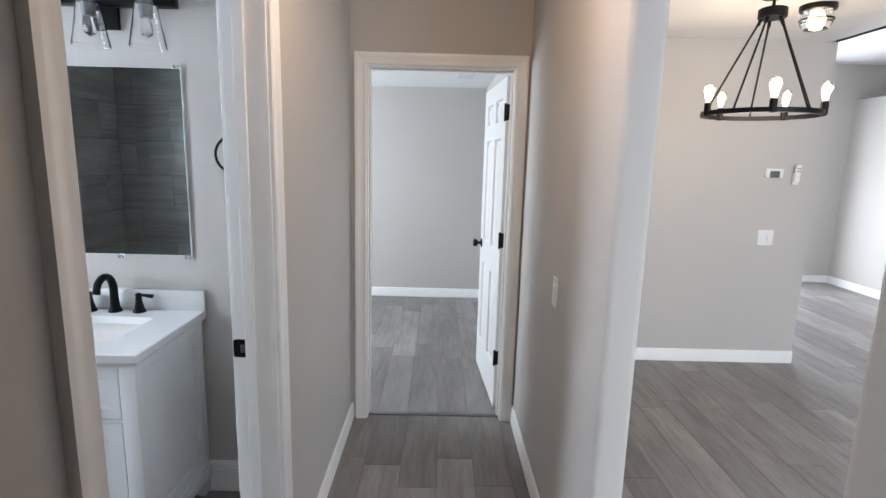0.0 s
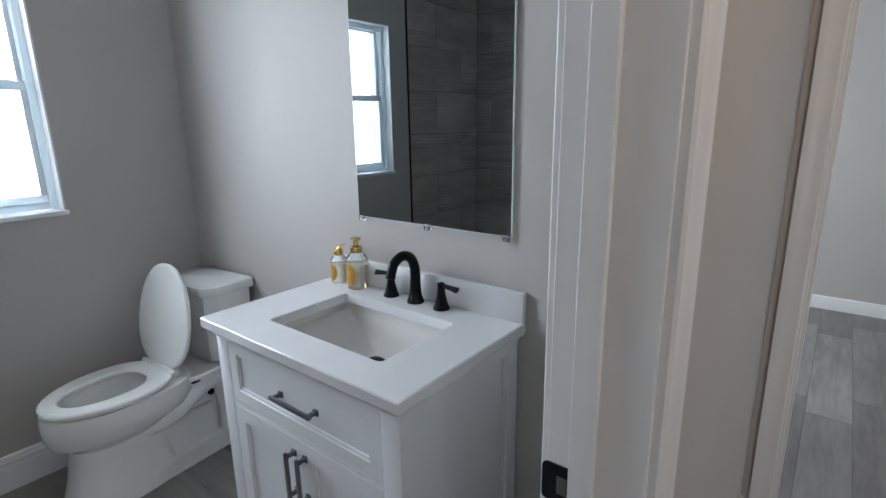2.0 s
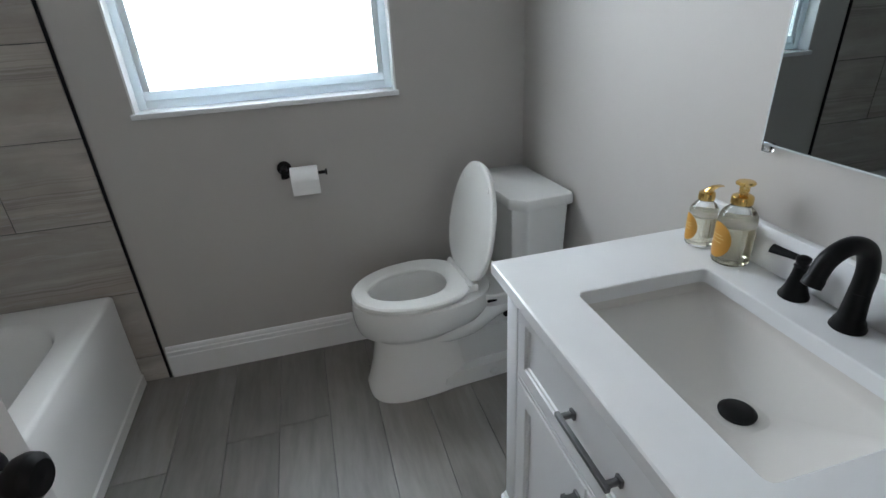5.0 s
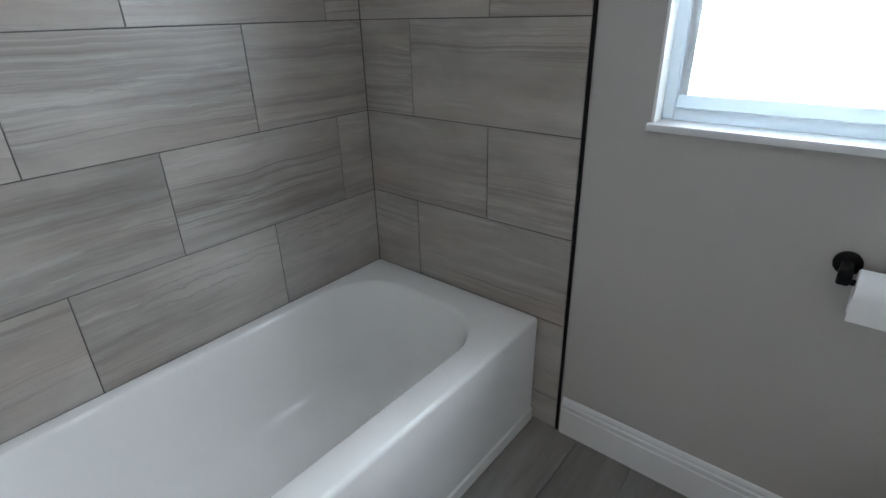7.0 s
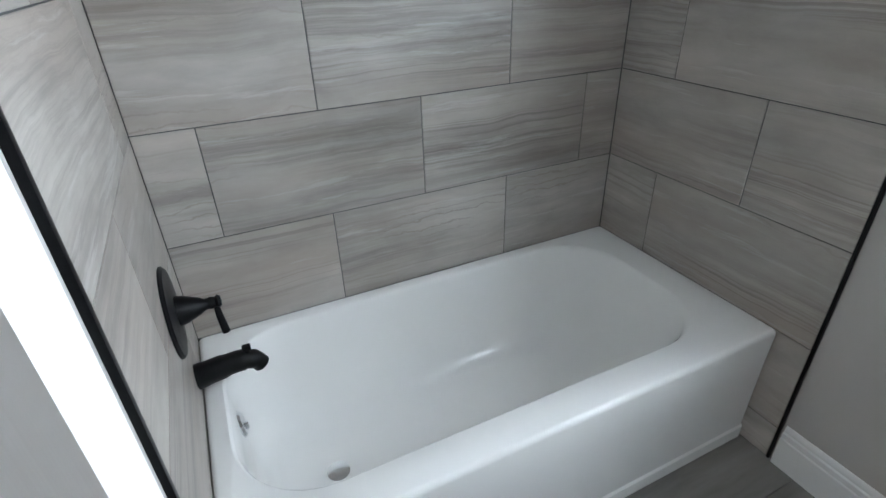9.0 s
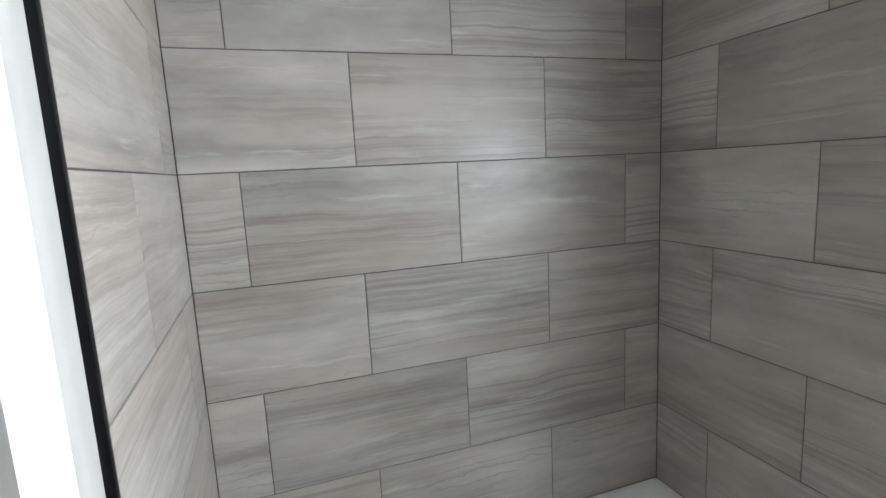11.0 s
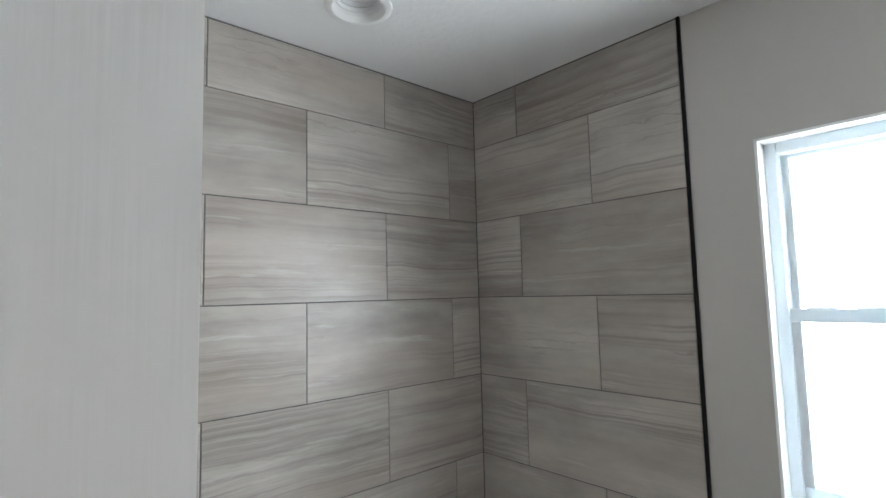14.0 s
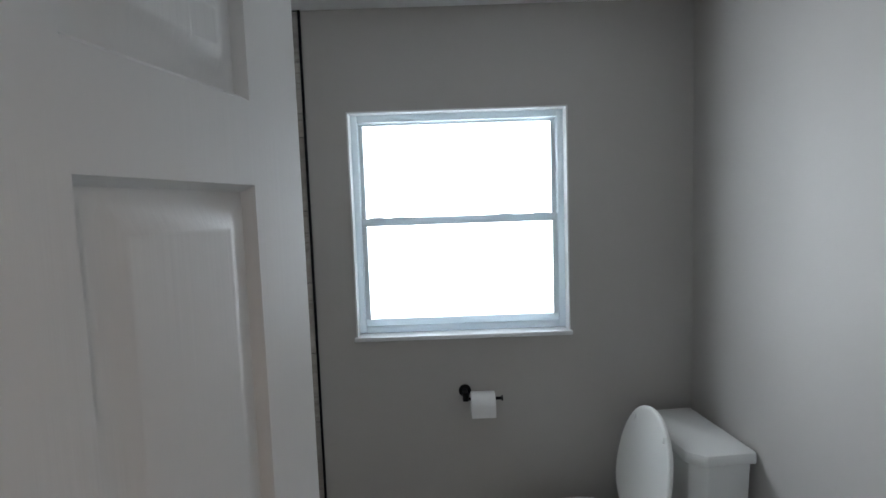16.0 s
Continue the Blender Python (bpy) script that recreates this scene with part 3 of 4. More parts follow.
def sash(name, x, z0, z1, rail_b, rail_t, stile):
    s = part(name, box((x, 1.072, z0), (x + 0.022, 1.928, z0 + rail_b), 0.003), VINYL, win, "white window sash")
    part("top_rail", box((x, 1.072, z1 - rail_t), (x + 0.022, 1.928, z1), 0.003), VINYL, s)
    for a, b in ((1.072, 1.072 + stile), (1.928 - stile, 1.928)):
        part("sash_stile", box((x + 0.001, a, z0 + rail_b), (x + 0.021, b, z1 - rail_t), 0.002), VINYL, s)
        part("bead", box((x + 0.021, a + 0.002 if a < 1.5 else a - 0.004, z0 + rail_b), (x + 0.026, b + 0.004 if a < 1.5 else b - 0.002, z1 - rail_t), 0.002), VINYL, s)
    g = part("pane", box((x + 0.009, 1.072 + stile - 0.004, z0 + rail_b - 0.004), (x + 0.013, 1.928 - stile + 0.004, z1 - rail_t + 0.004)), PANE, s, "clear glass pane")
    g.visible_shadow = False
    return s


sash("upper_sash", FX - 0.045, 1.575, 2.022, 0.03, 0.012, 0.016)
low = sash("lower_sash", FX - 0.018, 1.125, 1.61, 0.040, 0.034, 0.020)
for y in (1.14, 1.24, 1.70, 1.86):
    part("sash_lock", box((FX - 0.03, y - 0.03, 1.609), (FX + 0.004, y + 0.03, 1.614), 0.002), VINYL, low, "small white sash lock")

# ---- bathtub ----
tub = thing("bathtub", (-1.53, 0.39, 0), "glossy white alcove bathtub with apron front", "bathtub")
TB = 0.437
X0, X1, Y0, Y1 = -2.2865, -0.7775, 0.0125, 0.770
rings = [rounded(X0, X1, Y0, Y1 + dy, r, z, 8) for dy, r, z in ((0.002, 0.012, 0.0), (0.002, 0.012, 0.045), (-0.004, 0.012, 0.052), (-0.003, 0.012, 0.30), (0.0, 0.012, TB - 0.016))]
for i, z in ((0.002, TB - 0.008), (0.007, TB - 0.002), (0.014, TB)):
    rings.append(rounded(X0 + i, X1 - i, Y0 + i, Y1 - i, 0.012, z, 8))
for i, o, z in ((0.0, 0.20, TB), (0.006, 0.20, TB - 0.003), (0.014, 0.20, TB - 0.015), (0.028, 0.20, 0.34), (0.042, 0.19, 0.22), (0.060, 0.18, 0.160), (0.080, 0.17, 0.122), (0.108, 0.15, 0.096), (0.142, 0.13, 0.080), (0.185, 0.10, 0.074)):
    rings.append(rounded(X0 + 0.115 + 1.25 * i, X1 - 0.048 - 0.55 * i, Y0 + 0.048 + 0.7 * i, Y1 - 0.095 - 0.7 * i, o, z, 8))
part("shell", loft(rings), ACRYLIC, tub)
ov = part("overflow_plate", lathe([(0.036, 0), (0.036, 0.004), (0.03, 0.010), (0.0, 0.012)], (-0.842, 0.30, 0.325), (-0.98, 0, 0.18), 24), CHROME, tub, "round chrome overflow plate")
part("overflow_lever", box((-0.862, 0.295, 0.305), (-0.852, 0.305, 0.325), 0.002), CHROME, ov)
part("tub_drain", lathe([(0.034, 0), (0.034, 0.003), (0.022, 0.005), (0.0, 0.004)], (-1.06, 0.36, 0.073), n=24), CHROME, tub, "chrome tub drain")

# ---- tub and shower fittings ----
valve = thing("shower_valve", (-0.777, 0.29, 0.71), "matte black shower valve with lever on the tiled wall", "shower valve")
part("plate", lathe([(0.108, 0), (0.108, 0.004), (0.102, 0.009), (0.06, 0.012), (0.038, 0.014)], (-0.777, 0.29, 0.71), (-1, 0, 0), 36), BLACK, valve)
part("bonnet", lathe([(0.036, 0.012), (0.032, 0.03), (0.020, 0.06), (0.013, 0.072), (0.013, 0.08)], (-0.777, 0.29, 0.71), (-1, 0, 0), 24), BLACK, valve)
lev = part("handle_hub", lathe([(0.013, 0.078), (0.015, 0.084), (0.012, 0.094), (0.016, 0.100), (0.012, 0.106), (0, 0.108)], (-0.777, 0.29, 0.71), (-1, 0, 0), 18), BLACK, valve)
part("lever", tube([(-0.870, 0.29, 0.71), (-0.872, 0.298, 0.675), (-0.876, 0.303, 0.63)], [0.006, 0.008, 0.0095], 12), BLACK, lev)

spout = thing("tub_spout", (-0.777, 0.263, 0.49), "matte black tub spout with diverter", "tub spout")
part("spout_body", tube(smooth_path([(-0.777, 0.263, 0.492), (-0.83, 0.263, 0.499), (-0.885, 0.263, 0.503), (-0.918, 0.263, 0.494), (-0.934, 0.263, 0.470)], 5), [0.033] * 3 + [0.031] * 4 + [0.028] * 5 + [0.025] * 4 + [0.023] * 4 + [0.019], 18), BLACK, spout)
part("diverter", box((-0.912, 0.255, 0.515), (-0.9, 0.271, 0.535), 0.003), BLACK, spout)
part("diverter_knob", box((-0.917, 0.251, 0.533), (-0.895, 0.275, 0.541), 0.003), BLACK, spout)

shower = thing("rain_shower", (-0.777, 0.283, 2.224), "matte black rain shower head on a curved arm", "shower head")
part("flange", lathe([(0.034, 0), (0.030, 0.005), (0.018, 0.018), (0.013, 0.03)], (-0.777, 0.283, 2.224), (-1, 0, 0), 24), BLACK, shower)
part("arm", tube(smooth_path([(-0.785, 0.283, 2.224), (-0.83, 0.283, 2.226), (-0.865, 0.283, 2.212), (-0.893, 0.283, 2.185), (-0.905, 0.283, 2.17)], 6), 0.0105, 14), BLACK, shower)
HD = Vector((-0.70, 0.06, -0.71)).normalized()
HC = Vector((-0.943, 0.283, 2.130))
hd = part("head", lathe([(0.011, -0.055), (0.016, -0.05), (0.016, -0.036), (0.022, -0.03), (0.055, -0.022), (0.088, -0.012), (0.094, -0.002), (0.094, 0.006), (0.090, 0.008), (0.086, 0.004), (0.0, 0.004)], HC, HD, 40), BLACK, shower)
bm = bmesh.new()
sx = HD.orthogonal().normalized()
sy = HD.cross(sx)
for k, r in ((6, 0.015), (12, 0.03), (16, 0.045), (22, 0.06), (26, 0.075)):
    for i in range(k):
        a = 2 * math.pi * i / k + r * 20
        lathe([(0.0021, 0.0035), (0.0016, 0.0062)], HC + sx * r * math.cos(a) + sy * r * math.sin(a), HD, 6, bm)
part("nozzles", bm, material("pale_rubber", (0.45, 0.45, 0.45), 0.5), hd, "pale rubber spray nozzles")["kind"] = "stuff"

# ---- recessed ceiling lights ----
can = thing("recessed_light", (LX, LY, H), "white round recessed downlight in the ceiling, switched off", "ceiling light")
part("trim_ring", lathe([(0.070, 0.0), (0.093, -0.0005), (0.092, -0.005), (0.083, -0.009), (0.074, -0.008), (0.068, 0.004), (0.068, 0.012), (0.070, 0.012)], (LX, LY, H), n=44, caps=False), WHITE, can)
part("baffle", lathe([(0.0685, 0.006), (0.066, 0.018), (0.063, 0.019), (0.062, 0.032), (0.059, 0.033), (0.058, 0.046), (0.055, 0.047), (0.054, 0.060), (0.052, 0.062)], (LX, LY, H), n=40, caps=False), PLASTIC, can, "stepped white baffle")
part("lens", lathe([(0.0001, 0.050), (0.030, 0.052), (0.046, 0.058), (0.053, 0.066), (0.053, 0.075), (0.0001, 0.075)], (LX, LY, H), n=36), PLASTIC, can, "unlit frosted lamp face")
part("housing", lathe([(0.0705, 0.004), (0.0705, 0.098), (0.0001, 0.099)], (LX, LY, H), n=36, caps=False), GUN, can)

# ---- toilet ----
CX = -2.005
wc = thing("toilet", (CX, NY - 0.4, 0), "white two-piece elongated toilet with its seat lid raised", "toilet")
# it stands a little askew to the wall
SKEW = radians(5)
wc.matrix_world = Matrix.Translation((CX + 0.4 * math.sin(SKEW), NY - 0.02 - 0.4 * math.cos(SKEW), 0)) @ Matrix.Rotation(SKEW, 4, "Z")


def egg(z, uc, a, b, n=40, p=2.2, nose=0.0):
    """A ring round the bowl: a along the length, b across, fuller at the back by nose."""
    out = []
    for i in range(n):
        t = 2 * math.pi * i / n
        c, s = math.cos(t), math.sin(t)
        u = a * math.copysign(abs(c) ** (2 / p), c)
        w = b * math.copysign(abs(s) ** (2 / p), s) * (1 - nose * c)
        out.append(Vector((CX + w, NY - uc - u, z * 1.02)))
    return out


rings = [egg(0.0, 0.580, 0.210, 0.140, p=2.9), egg(0.012, 0.580, 0.210, 0.140, p=2.9), egg(0.03, 0.578, 0.204, 0.134, p=2.8), egg(0.12, 0.572, 0.188, 0.124, p=2.5), egg(0.20, 0.568, 0.178, 0.116, p=2.4), egg(0.242, 0.566, 0.176, 0.114, p=2.3), egg(0.258, 0.565, 0.190, 0.126, nose=0.02),
         egg(0.280, 0.572, 0.226, 0.152, nose=0.06), egg(0.305, 0.550, 0.258, 0.172, nose=0.1), egg(0.345, 0.538, 0.276, 0.182, nose=0.12), egg(0.385, 0.54, 0.272, 0.183, nose=0.12), egg(0.402, 0.54, 0.268, 0.180, nose=0.12), egg(0.408, 0.54, 0.258, 0.172, nose=0.12),
         egg(0.408, 0.590, 0.180, 0.125, nose=0.12), egg(0.395, 0.590, 0.172, 0.118, nose=0.12), egg(0.36, 0.588, 0.176, 0.120, nose=0.1), egg(0.28, 0.575, 0.168, 0.114, nose=0.06), egg(0.20, 0.555, 0.135, 0.095), egg(0.13, 0.535, 0.09, 0.07), egg(0.08, 0.52, 0.05, 0.045), egg(0.07, 0.52, 0.03, 0.03)]
bowl = part("bowl", loft(rings), PORCELAIN, wc)
part("water", loft([egg(0.150, 0.540, 0.100, 0.076), egg(0.152, 0.540, 0.100, 0.076)]), glass("bowl_water", (0.85, 0.9, 0.9)), bowl, "still water in the bowl")
part("deck", loft([rounded(CX - w, CX + w, NY - 0.34, NY - 0.03, 0.05, z, 6) for w, z in ((0.10, 0.27), (0.125, 0.31), (0.150, 0.36), (0.155, 0.395), (0.15, 0.402))]), PORCELAIN, wc)
part("core", box((CX - 0.07, NY - 0.38, 0.0), (CX + 0.07, NY - 0.06, 0.32), 0.02), PORCELAIN, wc)
part("heel", box((CX - 0.088, NY - 0.57, 0.0), (CX + 0.088, NY - 0.20, 0.225), 0.02), PORCELAIN, wc)
for s in (-1, 1):
    part("trapway", tube(smooth_path([(CX + s * 0.085, NY - 0.56, 0.235), (CX + s * 0.10, NY - 0.46, 0.245), (CX + s * 0.108, NY - 0.36, 0.285), (CX + s * 0.108, NY - 0.27, 0.33), (CX + s * 0.10, NY - 0.19, 0.32), (CX + s * 0.095, NY - 0.15, 0.22), (CX + s * 0.095, NY - 0.15, 0.06)], 5), [0.016 + 0.026 * min(1, i / 8) for i in range(31)], 14), PORCELAIN, wc)
    part("foot_panel", loft([[Vector((CX + s * x, NY - u, z)) for u, z in ((0.12, 0.0), (0.52, 0.0), (0.50, 0.055), (0.36, 0.075), (0.12, 0.07))] for x in (0.06, 0.134)]), PORCELAIN, wc)
    part("bolt_cap", lathe([(0.016, 0), (0.015, 0.012), (0.008, 0.018), (0, 0.019)], (CX + s * 0.129, NY - 0.30, 0.030), (s, 0, 0.25), 16), PORCELAIN, wc)
    part("seat_hinge", box((CX + s * 0.098 - 0.020, NY - 0.392, 0.412), (CX + s * 0.098 + 0.020, NY - 0.350, 0.446), 0.006), SEATMAT, wc)
    part("fixing_slot", box((CX + s * 0.149 - 0.006, NY - 0.330, 0.374), (CX + s * 0.149 + 0.006, NY - 0.290, 0.383), 0.004), BLACK, wc, "dark slot in the side of the deck")
    part("fixing_hole", lathe([(0.0001, 0), (0.015, 0.0), (0.015, 0.005), (0.0001, 0.006)], (CX + s * 0.138, NY - 0.245, 0.300), (s, 0, 0), 18), BLACK, wc, "dark oval hole over the trapway")
part("hinge_bar", tube([(CX - 0.125, NY - 0.374, 0.440), (CX + 0.125, NY - 0.374, 0.440)], 0.011, 14), SEATMAT, wc)
so = [egg(z, uc, a, b, nose=0.12) for z, uc, a, b in ((0.412, 0.580, 0.221, 0.178), (0.416, 0.580, 0.227, 0.183), (0.428, 0.580, 0.227, 0.183), (0.434, 0.580, 0.220, 0.176), (0.4355, 0.584, 0.19, 0.148), (0.433, 0.592, 0.158, 0.115), (0.426, 0.594, 0.150, 0.108), (0.414, 0.594, 0.151, 0.109))]
part("seat", loft(so, closed=True), SEATMAT, wc, "white toilet seat")
# raised lid, leaning back towards the tank
lidm = Matrix.Translation((CX, NY - 0.374, 0.436)) @ Matrix.Rotation(radians(-101), 4, "X")
rings = []
for y, g in ((0.004, 0.030), (0.0, 0.016), (0.0, 0.006), (0.003, 0.001), (0.012, 0.0), (0.017, 0.003), (0.021, 0.02), (0.022, 0.06)):
    rings.append([lidm @ Vector((v.x - CX, (v.y - NY) + 0.308, y)) for v in egg(0, 0.527, 0.226 - g, 0.190 - g, nose=0.12)])
lid = part("lid", loft(rings), SEATMAT, wc, "raised white toilet lid")
for x in (-0.108, 0.108):
    bm = box((x - 0.006, -0.382, -0.003), (x + 0.006, -0.360, 0.004), 0.002)
    bm.transform(lidm)
    part("bumper", bm, SEATMAT, lid)


def clipped(z, w, d1, c, d0=0.005):
    """A ring round the tank with its two front corners cut off; the tank sits a little off the bowl's axis."""
    k = 0.18 * c
    return [Vector((CX - 0.024 + x, NY - u, z)) for x, u in ((-w, d0), (w, d0), (w, d1 - c - k), (w - 0.3 * k, d1 - c), (w - c, d1 - 0.3 * k), (w - c - k, d1), (-w + c + k, d1), (-w + c, d1 - 0.3 * k), (-w + 0.3 * k, d1 - c), (-w, d1 - c - k))]


part("tank", loft([clipped(z, w, d, 0.042, 0.02) for w, d, z in ((0.150, 0.180, 0.402), (0.172, 0.200, 0.412), (0.178, 0.207, 0.44), (0.184, 0.212, 0.55), (0.194, 0.218, 0.71), (0.194, 0.218, 0.724))]), PORCELAIN, wc)
part("tank_lid", loft([clipped(z, 0.206 - i, 0.236 - i, 0.046) for i, z in ((0.012, 0.7225), (0.003, 0.725), (0.0, 0.731), (0.0, 0.755), (0.004, 0.763), (0.013, 0.767))]), PORCELAIN, wc, "white tank lid with clipped corners")
hose = part("supply_hose", tube(smooth_path([(CX + 0.2, NY - 0.01, 0.16), (CX + 0.2, NY - 0.07, 0.16), (CX + 0.17, NY - 0.10, 0.28), (CX + 0.15, NY - 0.11, 0.40)], 6), 0.006, 10), GUN, wc, "braided metal supply hose")
part("stop_valve", lathe([(0.012, -0.02), (0.016, 0.0), (0.016, 0.02), (0.0, 0.021)], (CX + 0.2, NY - 0.05, 0.16), (1, 0, 0), 12), BLACK, hose)

# ---- toilet paper ----
tp = thing("toilet_paper_holder", (WX, 1.494, 0.844), "matte black wall-mounted toilet paper holder", "paper holder")
part("rose", lathe([(0.027, 0), (0.027, 0.006), (0.020, 0.010)], (WX, 1.497, 0.851), (1, 0, 0), 24), BLACK, tp)
part("post", lathe([(0.012, 0.006), (0.011, 0.07), (0.013, 0.075), (0.0, 0.078)], (WX, 1.497, 0.851), (1, 0, 0), 16), BLACK, tp)
part("bar", tube([(WX + 0.066, 1.494, 0.836), (WX + 0.066, 1.649, 0.836)], 0.0065, 12), BLACK, tp)
part("end_cap", lathe([(0.006, 0), (0.012, 0.003), (0.012, 0.008), (0.0, 0.009)], (WX + 0.066, 1.646, 0.836), (0, 1, 0), 16), BLACK, tp)
part("elbow", box((WX + 0.055, 1.484, 0.827), (WX + 0.077, 1.509, 0.864), 0.006), BLACK, tp)
roll = thing("toilet_roll", (WX + 0.066, 1.569, 0.768), "white toilet paper roll on the black holder", "toilet roll")
cz = 0.818
part("paper", lathe([(0.018, 0), (0.046, 0.0), (0.048, 0.002), (0.048, 0.100), (0.046, 0.102), (0.018, 0.102), (0.018, 0.0)], (WX + 0.066, 1.518, cz), (0, 1, 0), 36, caps=False), PAPER, roll)
part("core", lathe([(0.0175, 0.001), (0.0175, 0.101)], (WX + 0.066, 1.518, cz), (0, 1, 0), 24, caps=False), CARD, roll)
part("loose_sheet", loft([[Vector((WX + 0.066 + x, 1.5185 + y, cz + z)) for x, z in ((0.0482, 0.0), (0.0488, -0.03), (0.0475, -0.048), (0.0465, -0.048), (0.0478, -0.03), (0.0475, 0.0))] for y in (0.0, 0.101)]), PAPER, roll, "loose hanging sheet")

# ---- vanity ----
VX0, VX1, VY0 = -1.212, -0.462, 1.985
van = thing("vanity_cabinet", ((VX0 + VX1) / 2, 2.24, 0), "white shaker vanity cabinet with a drawer and two doors", "vanity cabinet")
part("body", box((VX0 + 0.034, VY0 + 0.02, 0.10), (VX1 - 0.034, NY - 0.002, 0.70)), CABINET, van)
for x in (VX0, VX1 - 0.058):
    part("corner_post", box((x, VY0, 0.085), (x + 0.058, VY0 + 0.04, 0.842), 0.002), CABINET, van)
part("top_rail", box((VX0 + 0.058, VY0 + 0.001, 0.820), (VX1 - 0.058, VY0 + 0.03, 0.842)), CABINET, van)
part("mid_rail", box((VX0 + 0.058, VY0 + 0.002, 0.612), (VX1 - 0.058, VY0 + 0.03, 0.622)), CABINET, van)
for x, s in ((VX0, 1), (VX1, -1)):
    part("side_panel", box((min(x + s * 0.017, x + s * 0.030), VY0 + 0.04, 0.10), (max(x + s * 0.017, x + s * 0.030), NY - 0.003, 0.842)), CABINET, van)
    part("back_post", box((min(x, x + s * 0.02), NY - 0.055, 0.085), (max(x, x + s * 0.02), NY - 0.003, 0.842), 0.002), CABINET, van)
    part("side_rail", box((min(x + s * 0.001, x + s * 0.02), VY0 + 0.04, 0.79), (max(x + s * 0.001, x + s * 0.02), NY - 0.055, 0.841)), CABINET, van)
    part("side_bottom_rail", box((min(x + s * 0.001, x + s * 0.02), VY0 + 0.04, 0.150), (max(x + s * 0.001, x + s * 0.02), NY - 0.055, 0.195)), CABINET, van)
    for a, b in (((VY0 + 0.04, 0.195), (VY0 + 0.049, 0.79)), ((NY - 0.064, 0.195), (NY - 0.055, 0.79)), ((VY0 + 0.049, 0.781), (NY - 0.064, 0.79)), ((VY0 + 0.049, 0.195), (NY - 0.064, 0.204))):
        part("side_bead", box((min(x + s * 0.009, x + s * 0.0185), a[0], a[1]), (max(x + s * 0.009, x + s * 0.0185), b[0], b[1]), 0.002, seg=1), CABINET, van)
part("crown_moulding", loft([[Vector((x, y, z)) for x, y in ((VX0 - o, VY0 - o), (VX1 + o, VY0 - o), (VX1 + o, NY - 0.004), (VX0 - o, NY - 0.004))] for o, z in ((-0.03, 0.8195), (0.003, 0.8195), (0.003, 0.8235), (0.006, 0.829), (0.012, 0.835), (0.019, 0.839), (0.021, 0.8405), (0.021, 0.8445), (-0.03, 0.8445))], caps=False), CABINET, van)
for z0, z1, o in ((0.085, 0.135, 0.012), (0.135, 0.150, 0.006)):
    part("plinth_moulding", box((VX0 - o, VY0 - o, z0), (VX1 + o, NY - 0.003, z1), 0.005), CABINET, van)
for x in (VX0 - 0.008, VX1 - 0.05):
    for y in (VY0 - 0.008, NY - 0.065):
        part("foot", loft([[Vector((cx, cy, z)) for cx, cy in ((x + i, y + i), (x + 0.058 - i, y + i), (x + 0.058 - i, y + 0.058 - i), (x + i, y + 0.058 - i))] for i, z in ((0.012, 0.0), (0.004, 0.03), (0.0, 0.087))]), CABINET, van)


def shaker(name, x0, x1, z0, z1, rim, label):
    """A framed front with a sunk panel and a small bead round it."""
    y = VY0 + 0.001

    def ring(i, d):
        return [Vector((x, y + d, z)) for x, z in ((x0 + i, z0 + i), (x1 - i, z0 + i), (x1 - i, z1 - i), (x0 + i, z1 - i))]

    return part(name, loft([ring(0, 0.02), ring(0, 0.0015), ring(0.0015, 0), ring(rim, 0), ring(rim + 0.002, 0.004), ring(rim + 0.008, 0.005), ring(rim + 0.010, 0.009), ring(rim + 0.012, 0.009)]), CABINET, van, label)


def pull(parent, a, b):
    """A squared bar pull on two stepped posts."""
    a, b = Vector(a), Vector(b)
    d = (b - a).normalized()
    lo, hi = a - d * 0.006, b + d * 0.006
    y = a.y - 0.030
    h = part("handle", box((lo.x - 0.0055, y - 0.004, lo.z - 0.0055), (hi.x + 0.0055, y + 0.006, hi.z + 0.0055), 0.002), GUN, parent, "pewter bar handle")
    for q in (a, b):
        part("handle_post", box((q.x - 0.005, y, q.z - 0.005), (q.x + 0.005, q.y, q.z + 0.005), 0.001), GUN, h)
        part("post_foot", box((q.x - 0.009, q.y - 0.006, q.z - 0.009), (q.x + 0.009, q.y + 0.001, q.z + 0.009), 0.002), GUN, h)


dr = shaker("drawer", VX0 + 0.061, VX1 - 0.061, 0.626, 0.818, 0.038, "white shaker drawer front")
mid = (VX0 + VX1) / 2
pull(dr, (mid - 0.075, VY0 + 0.010, 0.718), (mid + 0.075, VY0 + 0.010, 0.718))
for x0, x1, hx in ((VX0 + 0.061, mid - 0.0015, mid - 0.024), (mid + 0.0015, VX1 - 0.061, mid + 0.024)):
    dd = shaker("cabinet_door", x0, x1, 0.155, 0.609, 0.048, "white shaker cabinet door")
    pull(dd, (hx, VY0 + 0.001, 0.445), (hx, VY0 + 0.001, 0.565))

top = thing("countertop", (-0.838, 2.22, 0.845), "white quartz vanity top with a short backsplash", "countertop")
CT = 0.876
SX0, SX1, SY0, SY1 = -1.056, -0.598, 2.070, 2.366


def slab(i, z):
    return rounded(-1.243 + i, -0.438 - i, 1.957 + i, NY - 0.001, 0.004, z, 3)


def hole(i, z):
    return rounded(SX0 - i, SX1 + i, SY0 - i, SY1 + i, 0.012 + i, z, 3)


